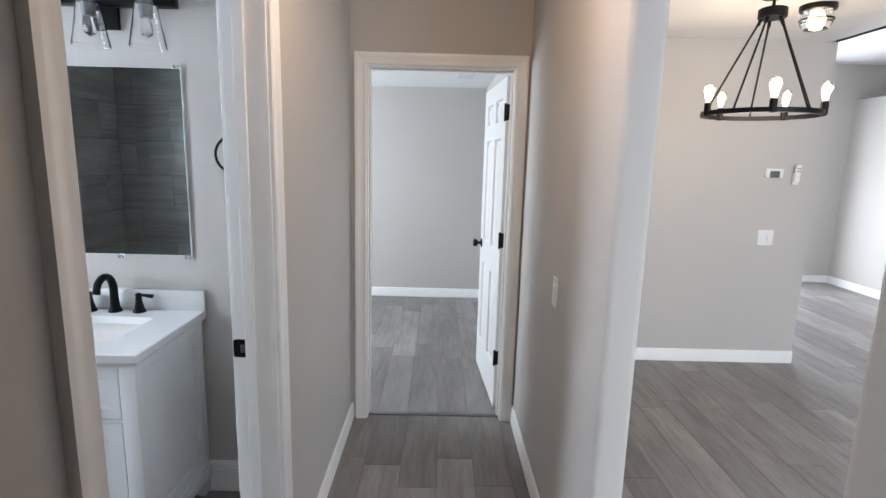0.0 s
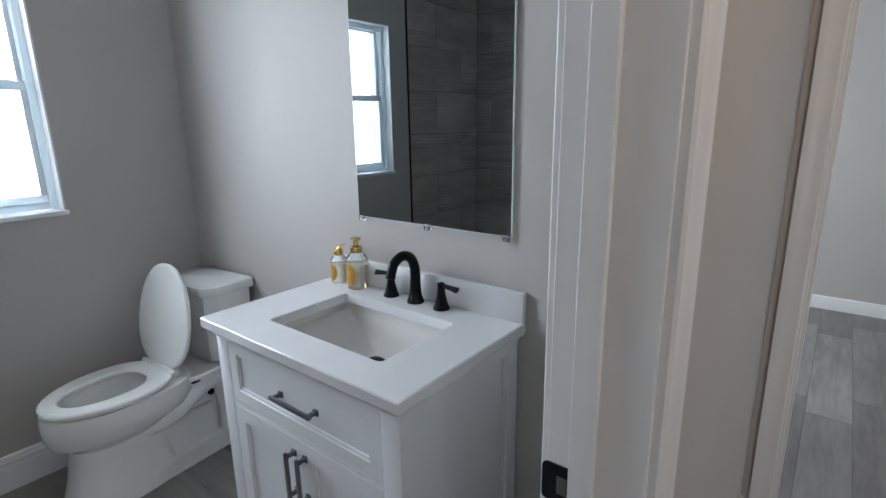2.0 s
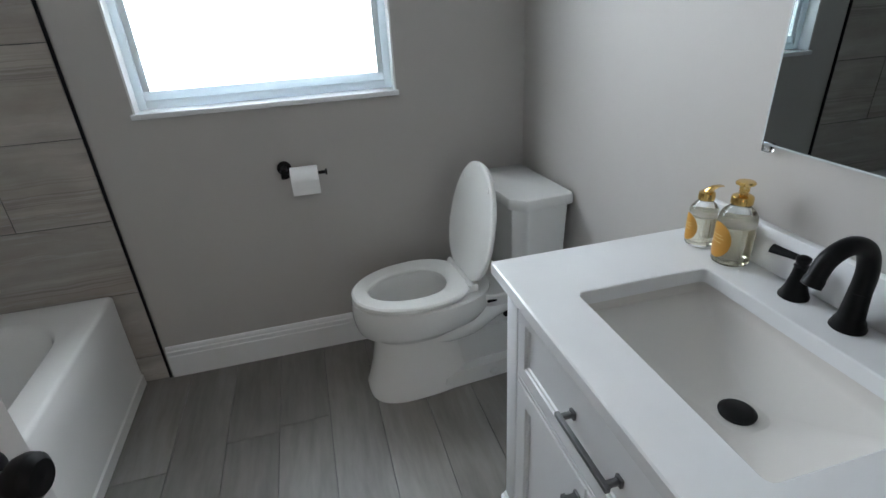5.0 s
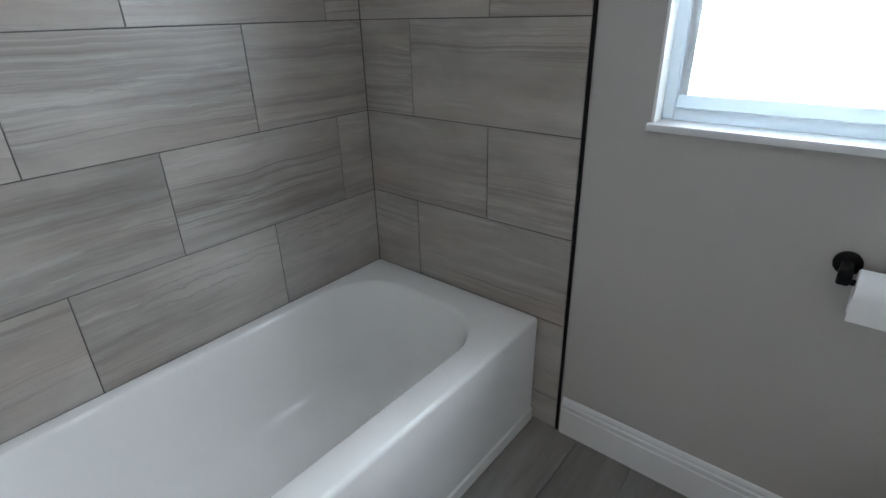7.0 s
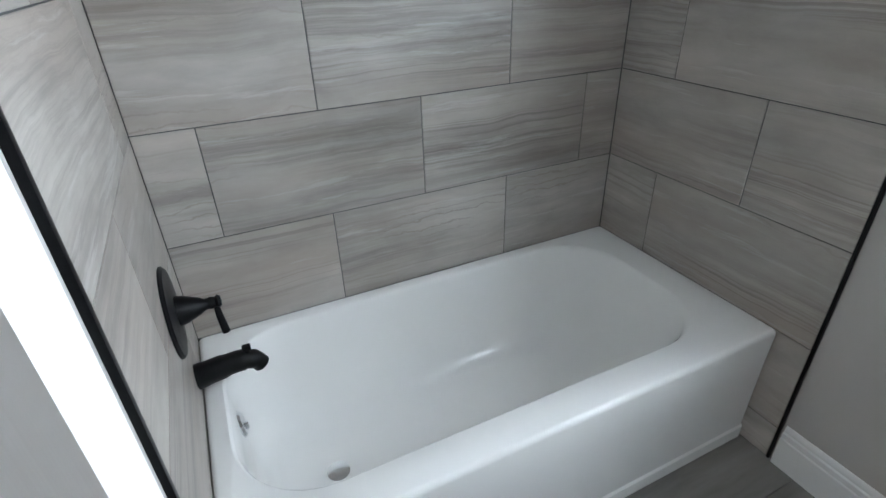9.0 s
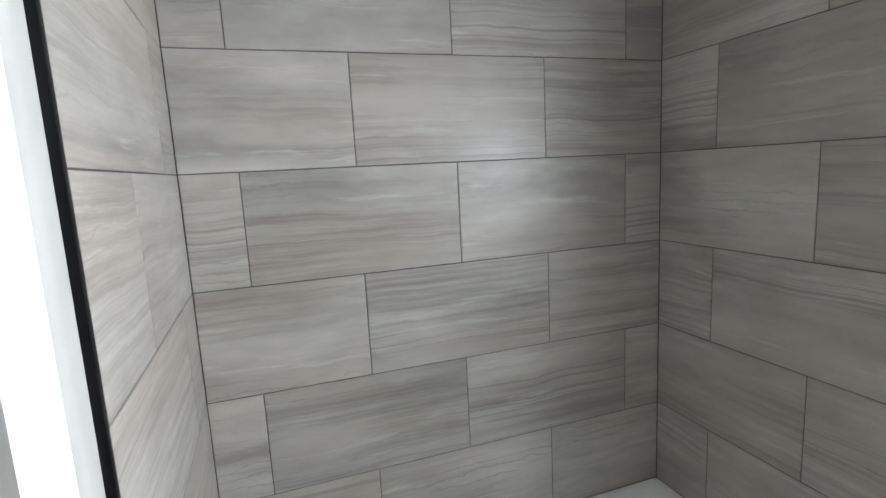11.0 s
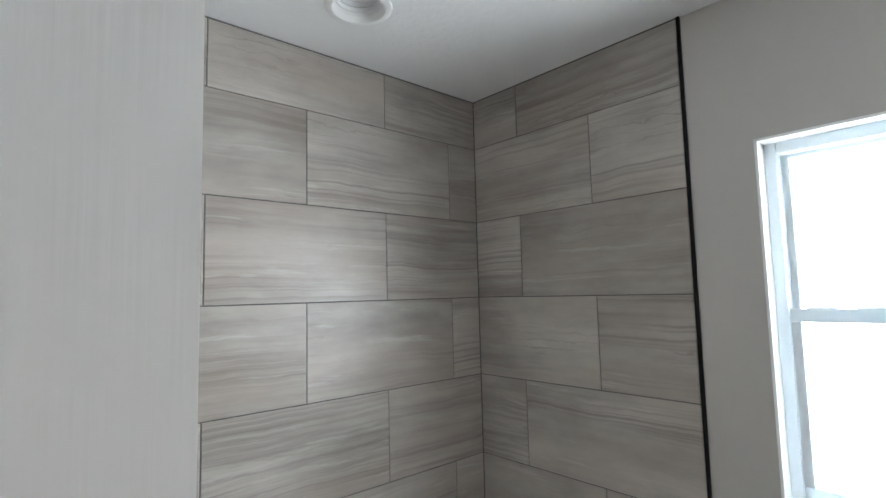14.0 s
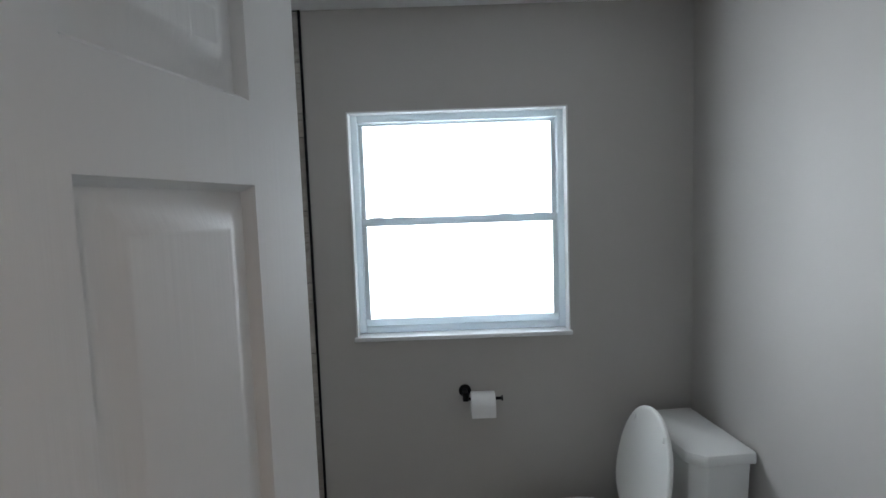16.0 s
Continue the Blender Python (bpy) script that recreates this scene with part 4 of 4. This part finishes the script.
part("slab", loft([slab(0.003, CT), slab(0, CT - 0.003), slab(0, CT - 0.028), slab(0.003, CT - 0.031), hole(0, CT - 0.031), hole(0, CT - 0.002), hole(0.002, CT)], closed=True), QUARTZ, top)
part("backsplash", box((-1.215, NY - 0.021, CT + 0.0005), (-0.438, NY - 0.001, 0.966), 0.003), QUARTZ, top)

basin = thing("sink_basin", (-0.816, 2.22, 0.70), "white rectangular undermount sink below the vanity top", "sink")


def bowl_ring(i, z, r):
    return rounded(SX0 - 0.008 + i, SX1 + 0.008 - i, SY0 - 0.008 + i * 0.8, SY1 + 0.008 - i * 0.8, r, z, 5)


def to_drain(k, z, r):
    """The four sides of the bowl fall straight towards a small square round the drain."""
    a, b = (SX0 - 0.004, SX1 + 0.004, SY0 - 0.004, SY1 + 0.004), (-0.85, -0.762, 2.205, 2.290)
    return rounded(*[p + k * (q - p) for p, q in zip(a, b)], r, z, 5)


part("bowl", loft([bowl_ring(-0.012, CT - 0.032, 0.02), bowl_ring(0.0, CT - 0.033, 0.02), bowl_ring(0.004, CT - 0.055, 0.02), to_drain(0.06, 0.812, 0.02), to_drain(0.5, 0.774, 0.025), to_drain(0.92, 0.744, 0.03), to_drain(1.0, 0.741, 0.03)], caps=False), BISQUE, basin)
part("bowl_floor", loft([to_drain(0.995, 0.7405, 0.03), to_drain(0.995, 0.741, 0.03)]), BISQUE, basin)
part("drain", lathe([(0.030, 0), (0.031, 0.004), (0.026, 0.008), (0.022, 0.010), (0.0, 0.011)], (-0.806, 2.247, 0.741), n=28), BLACK, basin, "matte black pop-up drain")

faucet = thing("faucet", (-0.806, 2.437, CT), "matte black widespread faucet with high arc spout", "faucet")
FY = 2.437
part("spout_base", lathe([(0.0275, 0), (0.0275, 0.004), (0.025, 0.008), (0.024, 0.014), (0.020, 0.02), (0.0175, 0.05), (0.0165, 0.07)], (-0.806, FY, CT), n=28), BLACK, faucet)
path = smooth_path([(-0.806, FY, CT + 0.065), (-0.806, FY, CT + 0.11), (-0.806, FY - 0.018, CT + 0.148), (-0.806, FY - 0.055, CT + 0.162), (-0.806, FY - 0.092, CT + 0.146), (-0.806, FY - 0.108, CT + 0.112)], 6)
part("spout", tube(path, [0.0165 - 0.0025 * i / len(path) for i in range(len(path))], 18), BLACK, faucet)
part("spout_tip", lathe([(0.0140, 0), (0.0155, 0.004), (0.0155, 0.016), (0.012, 0.017)], (-0.806, FY - 0.1055, CT + 0.118), (0, -0.38, -0.92), 18), BLACK, faucet)
for x, s in ((-0.702, 1), (-0.912, -1)):
    h = part("handle", lathe([(0.026, 0), (0.026, 0.004), (0.023, 0.009), (0.019, 0.02), (0.0135, 0.045), (0.012, 0.06), (0.0135, 0.064), (0.010, 0.068), (0.0125, 0.074), (0.0125, 0.08), (0.006, 0.084), (0, 0.085)], (x, FY, CT), n=24), BLACK, faucet)
    part("lever", tube([(x, FY, CT + 0.076), (x + s * 0.03, FY - 0.002, CT + 0.074), (x + s * 0.064, FY - 0.004, CT + 0.071)], [0.006, 0.0075, 0.010], 12, flat=0.6), BLACK, h)


def soap_bottle(x, y, scale, label, cap_open, turn):
    """A round glass bottle with sloped shoulders, soap inside, an oval label bent round its side and a gold top."""
    z = CT
    b = thing("soap_bottle", (x, y, z), label, "soap bottle", "bottles by the sink")
    rad, ht = 0.031 * scale, 0.108 * scale
    body = part("bottle", lathe([(0.0, 0.0005), (rad * 0.86, 0.0005), (rad * 0.97, 0.004), (rad, 0.010), (rad, ht * 0.74), (rad * 0.96, ht * 0.82), (rad * 0.80, ht * 0.90), (rad * 0.56, ht * 0.96), (rad * 0.48, ht)], (x, y, z), n=32), SOAP_GLASS, b, "clear glass bottle")
    body.visible_shadow = False
    part("soap", lathe([(0.0, 0.005), (rad * 0.90, 0.006), (rad * 0.93, 0.012), (rad * 0.93, ht * 0.66), (0.0, ht * 0.66)], (x, y, z), n=28), SOAP, body, "pale yellow liquid soap")

    def oval(r, k):
        return [Vector((x + r * math.cos(turn + 0.86 * k * math.cos(t)), y + r * math.sin(turn + 0.86 * k * math.cos(t)), z + ht * (0.42 + 0.30 * k * math.sin(t)))) for t in [2 * math.pi * i / 28 for i in range(28)]]

    lb = part("label", loft([oval(rad + 0.0002, 1.0), oval(rad + 0.0008, 1.0)] + [oval(rad + 0.0009, k) for k in (0.8, 0.55, 0.3, 0.1)]), LABEL, b, "amber oval label")
    for k, w in ((0.50, 0.55), (0.45, 0.7), (0.38, 0.5)):
        arc = [turn + w * (j / 6 - 0.5) * 1.3 for j in range(7)]
        part("print_line", loft([[Vector((x + r * math.cos(a), y + r * math.sin(a), z + ht * k + h)) for r, h in ((rad + 0.001, 0.0), (rad + 0.0014, 0.0), (rad + 0.0014, 0.002), (rad + 0.001, 0.002))] for a in arc]), LABEL_INK, lb)
    part("neck_ring", lathe([(0.013 * scale, 0), (0.0175 * scale, 0.002), (0.0175 * scale, 0.014), (0.0165 * scale, 0.017), (0.012 * scale, 0.020)], (x, y, z + ht), n=24), GOLD, b, "gold neck ring")
    if cap_open:
        part("flip_cap", loft([rounded(x - 0.004 + q, x + 0.012 + q, y - 0.009 + q, y + 0.006 + q, 0.004, z + ht + h, 3) for q, h in ((0.0, 0.018), (0.002, 0.026), (0.009, 0.034), (0.014, 0.036))]), GOLD, b, "gold flip top")
    else:
        pm = part("pump", lathe([(0.008, 0.018), (0.008, 0.026), (0.0095, 0.027), (0.0095, 0.040), (0.018, 0.042), (0.019, 0.045), (0.016, 0.048), (0, 0.0485)], (x, y, z + ht), n=20), GOLD, b, "gold foam pump")
        part("nozzle", tube([(x, y, z + ht + 0.044), (x + 0.02, y - 0.016, z + ht + 0.0435), (x + 0.026, y - 0.021, z + ht + 0.040)], 0.005, 10), GOLD, pm)
    return b


soap_bottle(-1.066, 2.432, 1.2, "tall clear soap bottle with amber label and gold pump", False, radians(-100))
soap_bottle(-1.160, 2.432, 0.98, "small clear lotion bottle with amber label and gold cap", True, radians(-105))

# ---- mirror ----
MX0, MX1, MZ0, MZ1 = -1.095, -0.487, 1.119, 1.889
EDGE = material("polished_glass_edge", (0.62, 0.66, 0.66), 0.25, spec=0.8)
mir = thing("wall_mirror", (-0.787, NY, MZ0), "frameless rectangular wall mirror held by clear clips", "mirror")
part("mirror_glass", box((MX0, NY - 0.009, MZ0), (MX1, NY - 0.003, MZ1), 0.001, seg=1), MIRROR, mir)
for a, b in (((MX0 - 0.0035, MZ0 - 0.0035), (MX0, MZ1 + 0.0035)), ((MX1, MZ0 - 0.0035), (MX1 + 0.0035, MZ1 + 0.0035)), ((MX0, MZ0 - 0.0035), (MX1, MZ0)), ((MX0, MZ1), (MX1, MZ1 + 0.0035))):
    part("edge", box((a[0], NY - 0.0095, a[1]), (b[0], NY - 0.002, b[1]), 0.0008, seg=1), EDGE, mir, "pale polished edge")
for x, z, s in ((MX0 + 0.015, MZ0, -1), (-0.787, MZ0, -1), (MX1 - 0.015, MZ0, -1), (MX0 + 0.015, MZ1, 1), (MX1 - 0.015, MZ1, 1)):
    c = part("mirror_clip", box((x - 0.010, NY - 0.016, z - 0.009 + s * 0.006), (x + 0.010, NY - 0.002, z + 0.009 + s * 0.006), 0.002), glass("clip_plastic", (0.95, 0.97, 1.0), 0.08), mir, "clear plastic clip")
    part("screw", lathe([(0.004, 0), (0.003, 0.002), (0, 0.0025)], (x, NY - 0.016, z + s * 0.009), (0, -1, 0), 10), CHROME, c)

# ---- vanity light ----
vl = thing("vanity_light", (-0.787, NY, 2.13), "black three-light vanity fixture with clear glass shades, unlit", "wall lamp")
part("back_plate", box((-0.86, NY - 0.02, 2.03), (-0.714, NY - 0.001, 2.17), 0.004), BLACK, vl)
part("bar", box((-1.115, NY - 0.075, 2.11), (-0.470, NY - 0.02, 2.17), 0.003), BLACK, vl)
for x in (-0.99, -0.772, -0.554):
    yy = NY - 0.105
    part("arm", tube(smooth_path([(x, NY - 0.06, 2.115), (x, NY - 0.075, 2.085), (x, yy + 0.01, 2.09), (x, yy, 2.125)], 6), 0.006, 10), BLACK, vl)
    part("socket", lathe([(0.022, -0.03), (0.024, 0.0), (0.024, 0.035), (0.012, 0.042)], (x, yy, 2.085), n=20), GUN, vl)
    sh = part("shade", lathe([(0.036, 0.16), (0.040, 0.155), (0.050, 0.09), (0.066, 0.003), (0.066, 0.0), (0.063, 0.0), (0.047, 0.09), (0.036, 0.152), (0.026, 0.156)], (x, yy, 1.948), n=28, caps=False), GLASS, vl, "clear seeded glass shade")
    sh.visible_shadow = False
    part("bulb", lathe([(0.011, 0.075), (0.014, 0.06), (0.022, 0.03), (0.020, 0.012), (0.0, 0.0)], (x, yy, 1.985), n=18), GLASS, vl, "clear unlit bulb").visible_shadow = False

# ---- towel ring ----
tr = thing("towel_ring", (-0.27, NY, 1.62), "matte black towel ring on the wall", "towel ring")
part("rose", lathe([(0.026, 0), (0.026, 0.006), (0.02, 0.01), (0.011, 0.012), (0.010, 0.045), (0.0, 0.047)], (-0.27, NY, 1.625), (0, -1, 0), 22), BLACK, tr)
part("ring", tube([(-0.27 + 0.078 * math.sin(a), NY - 0.038, 1.552 + 0.075 * math.cos(a)) for a in [2 * math.pi * i / 40 for i in range(41)]], 0.0055, 10), BLACK, tr)

# ---- switches and controls ----


def plate(name, c, out, w, h, rockers, label):
    """A wall plate; out is the way it faces."""
    side = Vector((-out[1], out[0], 0))
    t = thing(name, c, label, "light switch")

    def slab_at(du, dz, hw, hh, d0, d1):
        a = [Vector(c) + side * (du + sx * hw) + Vector((0, 0, dz + sz * hh)) + Vector((*out, 0)) * d for sx in (-1, 1) for sz in (-1, 1) for d in (d0, d1)]
        return box([min(p[i] for p in a) for i in range(3)], [max(p[i] for p in a) for i in range(3)], 0.0015)

    part("cover", slab_at(0, 0, w / 2, h / 2, 0, 0.006), PLASTIC, t)
    for du in rockers:
        part("rocker", slab_at(du, 0, 0.0165, 0.033, 0.006, 0.010), PLASTIC, t)


plate("light_switch", (HRX, 2.29, 1.046), (-1, 0), 0.072, 0.118, (0,), "white single rocker light switch on the hall wall")
plate("light_switch", (3.11, DY, 1.02), (0, -1), 0.118, 0.118, (-0.023, 0.023), "white double rocker light switch on the dining wall")
th = thing("thermostat", (3.102, DY, 1.507), "white thermostat with a grey display on the wall", "thermostat")
part("case", box((3.035, DY - 0.025, 1.483), (3.170, DY - 0.0005, 1.550), 0.006), PLASTIC, th)
part("display", box((3.065, DY - 0.0265, 1.483), (3.140, DY - 0.0245, 1.532), 0.001), SCREEN, th)
rm = thing("wall_remote", (3.279, DY, 1.460), "white remote control in a wall cradle", "remote control")
part("cradle", box((3.249, DY - 0.018, 1.432), (3.297, DY - 0.0005, 1.520), 0.004), PLASTIC, rm)
part("remote_body", box((3.253, DY - 0.034, 1.450), (3.295, DY - 0.018, 1.582), 0.006), PLASTIC, rm)
for z in (1.555, 1.535):
    for x in (3.267, 3.282):
        part("button", box((x - 0.005, DY - 0.0355, z - 0.005), (x + 0.005, DY - 0.0335, z + 0.005), 0.001), SCREEN, rm)

# ---- bedroom vent ----
vent = thing("ceiling_vent", (0.79, 5.15, BH), "white slatted air vent in the bedroom ceiling", "air vent")
part("frame", loft([rounded(0.70 + i, 0.88 - i, 4.98 + i, 5.28 - i, 0.006, BH - d, 3) for i, d in ((0, 0.0), (0.0, 0.005), (0.02, 0.009), (0.022, 0.001))], closed=True), PLASTIC, vent)
for i in range(7):
    y = 5.02 + i * 0.036
    part("slat", box((0.722, y, BH - 0.007), (0.858, y + 0.022, BH - 0.003)), PLASTIC, vent)

# ---- chandelier ----
CC = Vector((2.336, 3.22, 1.845))
ch = thing("chandelier", (CC.x, CC.y, H), "black wagon-wheel chandelier with five glowing filament bulbs", "chandelier")
R = 0.285
part("ring", loft([[CC + Vector((r * math.cos(a), r * math.sin(a), h)) for a in [2 * math.pi * i / 56 for i in range(56)]] for r, h in ((R - 0.012, -0.012), (R + 0.012, -0.012), (R + 0.012, 0.012), (R - 0.012, 0.012))], closed=True), BLACK, ch)
part("hub", lathe([(0.066, 0), (0.07, 0.004), (0.07, 0.045), (0.064, 0.05), (0.012, 0.052)], (CC.x, CC.y, 2.345), n=28), BLACK, ch)
part("stem", tube([(CC.x, CC.y, 2.39), (CC.x, CC.y, H - 0.02)], 0.008, 10), BLACK, ch)
part("canopy", lathe([(0.06, -0.022), (0.064, -0.018), (0.064, 0.0)], (CC.x, CC.y, H), n=28), BLACK, ch)
for i in range(5):
    a = radians(-38.7 - 72 * i)
    b = radians(-74.7 - 72 * i)
    part("rod", tube([(CC.x + 0.052 * math.cos(b), CC.y + 0.052 * math.sin(b), 2.345), (CC.x + R * math.cos(b), CC.y + R * math.sin(b), CC.z)], 0.0055, 10), BLACK, ch)
    part("hook", tube([(CC.x + 0.05 * math.cos(b), CC.y + 0.05 * math.sin(b), 2.352), (CC.x + 0.062 * math.cos(b), CC.y + 0.062 * math.sin(b), 2.315)], 0.009, 8), BLACK, ch)
    px, py = CC.x + R * math.cos(a), CC.y + R * math.sin(a)
    part("candle_socket", lathe([(0.012, -0.015), (0.019, -0.008), (0.019, 0.05), (0.014, 0.056)], (px, py, CC.z), n=16), BLACK, ch)
    bulb = part("bulb", lathe([(0.012, 0.052), (0.0135, 0.062), (0.022, 0.090), (0.0285, 0.118), (0.0275, 0.134), (0.019, 0.150), (0.008, 0.158), (0.0, 0.160)], (px, py, CC.z), n=20), GLASS, ch, "clear glass bulb")
    bulb.visible_shadow = False
    part("filament", lathe([(0.004, 0.064), (0.010, 0.075), (0.013, 0.105), (0.012, 0.130), (0.006, 0.142), (0.0, 0.143)], (px, py, CC.z), n=12), FILAMENT, bulb, "glowing amber filament")
glowlamp = new("chandelier_glow", bpy.data.lights.new("chandelier_glow", "POINT"))
glowlamp.data.energy, glowlamp.data.color, glowlamp.data.shadow_soft_size = 13, (1.0, 0.76, 0.52), 0.25
glowlamp.location = CC + Vector((0, 0, 0.12))

hl = thing("hall_light", (0.57, 1.75, H), "round white flush ceiling light glowing warm in the hall", "ceiling light")
part("pan", lathe([(0.135, -0.02), (0.14, -0.015), (0.14, 0.0)], (0.57, 1.75, H), n=32), WHITE, hl)
part("diffuser", lathe([(0.0, -0.075), (0.06, -0.07), (0.11, -0.05), (0.13, -0.02)], (0.57, 1.75, H), n=32), glow("warm_diffuser", (1.0, 0.74, 0.48), 3.0), hl, "glowing frosted diffuser")
halllamp = new("hall_glow", bpy.data.lights.new("hall_glow", "POINT"))
halllamp.data.energy, halllamp.data.color, halllamp.data.shadow_soft_size = 8.0, (1.0, 0.70, 0.47), 0.10
halllamp.location = (0.57, 1.75, H - 0.19)

fl = thing("flush_light", (2.70, 3.40, H), "dark metal flush ceiling light with a clear glass jar", "ceiling light")
part("pan", lathe([(0.088, -0.03), (0.092, -0.025), (0.092, 0.0)], (2.70, 3.40, H), n=32), BLACK, fl)
part("jar", lathe([(0.070, 0.0), (0.078, -0.02), (0.080, -0.07), (0.06, -0.10), (0.0, -0.11)], (2.70, 3.40, H - 0.03), n=28, caps=False), GLASS, fl, "clear glass jar").visible_shadow = False
part("cage_band", loft([[Vector((2.70 + r * math.cos(a), 3.40 + r * math.sin(a), H - d)) for a in [2 * math.pi * i / 36 for i in range(36)]] for r, d in ((0.082, 0.075), (0.086, 0.075), (0.086, 0.083), (0.082, 0.083))], closed=True), BLACK, fl)
part("bulb", lathe([(0.014, 0.0), (0.03, -0.035), (0.03, -0.06), (0.015, -0.08), (0, -0.084)], (2.70, 3.40, H - 0.035), n=18), FILAMENT, fl, "glowing warm bulb")

# ---- tiled alcove ----
LINES = [0.429 + 0.306 * k for k in range(-1, 8)]


def bevelled_tile(w, h, t=0.008, c=0.0012):
    key = (round(w, 3), round(h, 3), t)
    if key not in TILE_MESHES:
        rings = [[Vector((sx * (w / 2 - i), y, sz * (h / 2 - i))) for sx, sz in ((-1, -1), (1, -1), (1, 1), (-1, 1))] for i, y in ((0, t), (0, c), (c, 0))]
        bm = loft(rings)
        TILE_MESHES[key] = mesh_of("tile", bm, TILE, 20)
    return TILE_MESHES[key]


TILE_MESHES = {}
G = 0.003


def tile_field(parent, to_world, length, cuts_odd, cuts_even, floor_z):
    """Rows in half bond; u runs along the wall, faces look along local -y."""
    edges = [floor_z] + [z for z in LINES if floor_z + 0.02 < z < H - 0.02] + [H - 0.004]
    for z0, z1 in zip(edges, edges[1:]):
        k = round((z1 - 0.429) / 0.306) if z1 < H - 0.01 else round((z0 - 0.429) / 0.306) + 1
        cuts = [0] + [u for u in (cuts_odd if k % 2 else cuts_even)] + [length]
        for u0, u1 in zip(cuts, cuts[1:]):
            me = bevelled_tile(u1 - u0 - G, z1 - z0 - G)
            piece("tile", me, parent, to_world @ Matrix.Translation(((u0 + u1) / 2, 0, (z0 + z1) / 2)))


SOUTH_FACE, WEST_FACE, EAST_FACE = 0.012, -2.287, -0.777
back_s = solid("tile_backing_south", box((WEST_FACE - 0.006, 0.001, 0.0), (EAST_FACE + 0.006, SOUTH_FACE - 0.0022, H)), GROUT, "grey stone-look tiled tub wall with dark grout", "tiled wall", kind="structure")
back_w = solid("tile_backing_west", box((WX + 0.0005, SOUTH_FACE - 0.002, 0.0), (WEST_FACE - 0.0022, 0.862, H)), GROUT, "grey stone-look tiled tub wall with dark grout", "tiled wall", kind="structure")
back_e = solid("tile_backing_east", box((EAST_FACE + 0.0022, SOUTH_FACE - 0.002, 0.0), (TX + 0.003, 0.787, H)), GROUT, "grey stone-look tiled tub wall with dark grout", "tiled wall", kind="structure")
# faces look along +y on the south wall
tile_field(back_s, Matrix.Translation((EAST_FACE, SOUTH_FACE, 0)) @ Matrix.Rotation(radians(180), 4, "Z"), EAST_FACE - WEST_FACE,
           [-1.229 * -1 + EAST_FACE, 1.834 + EAST_FACE], [0.922 + EAST_FACE, 1.531 + EAST_FACE, 2.140 + EAST_FACE], 0.429)
tile_field(back_w, Matrix.Translation((WEST_FACE, SOUTH_FACE, 0)) @ Matrix.Rotation(radians(90), 4, "Z"), 0.850, [0.229], [0.540], 0.0)
tile_field(back_e, Matrix.Translation((EAST_FACE, 0.787, 0)) @ Matrix.Rotation(radians(-90), 4, "Z"), 0.775, [0.61], [0.30], 0.123)
solid("tile_trim", box((WX + 0.0005, 0.8625, 0.0), (WEST_FACE + 0.003, 0.8715, H), 0.001), BLACK, "slim black metal tile edge trim", "tile trim", kind="structure")
solid("tile_trim", box((EAST_FACE - 0.003, 0.7875, 0.0), (TX + 0.004, 0.801, H), 0.001), BLACK, "slim black metal tile edge trim", "tile trim", kind="structure")

# ---- floor planks ----
PLANKS = {}


def plank_mesh(w, h, mat):
    key = (round(w, 3), round(h, 3), mat.name)
    if key not in PLANKS:
        rings = [[Vector((sx * (w / 2 - i), sy * (h / 2 - i), z)) for sx, sy in ((-1, -1), (1, -1), (1, 1), (-1, 1))] for i, z in ((0, -0.006), (0, -0.0012), (0.0012, 0))]
        PLANKS[key] = mesh_of("plank", loft(rings), mat, 20)
    return PLANKS[key]


def planks(parent, a, b, along, first, wide, long, gap, mat, seed):
    """Planks over the rectangle a-b; along is 'x' or 'y', first is one long joint's place."""
    rng = random.Random(seed)
    i = 0 if along == "x" else 1
    j = 1 - i
    v = first - math.ceil((first - a[j]) / wide) * wide
    while v < b[j] - 0.001:
        v0, v1 = max(v, a[j]), min(v + wide, b[j])
        u = a[i] - rng.random() * long
        while u < b[i] - 0.001:
            u0, u1 = max(u, a[i]), min(u + long, b[i])
            if u1 - u0 > 0.02 and v1 - v0 > 0.01:
                me = plank_mesh(u1 - u0 - gap, v1 - v0 - gap, mat)
                c = ((u0 + u1) / 2, (v0 + v1) / 2)
                m = Matrix.Translation((c[0], c[1], 0)) if along == "x" else Matrix.Translation((c[1], c[0], 0)) @ Matrix.Rotation(radians(90), 4, "Z")
                piece("plank", me, parent, m)
            u += long
        v += wide


planks(slab_bath, (WX, 0.70), (0.03, NY), "x", 0.955, 0.187, 1.22, 0.0025, SLATE, 3)
planks(slab_hall, (0.03, -1.2), (HRX + 0.1, BYW + 0.05), "y", 0.221, 0.187, 1.22, 0.0012, PLANK, 5)
planks(slab_bed, (-2.4, BYW + 0.05), (HRX, 5.97), "y", 0.221, 0.187, 1.22, 0.0012, PLANK, 8)
planks(slab_dining, (HRX + 0.1, -1.2), (6.0, 7.2), "y", 0.221, 0.187, 1.22, 0.0012, PLANK, 13)
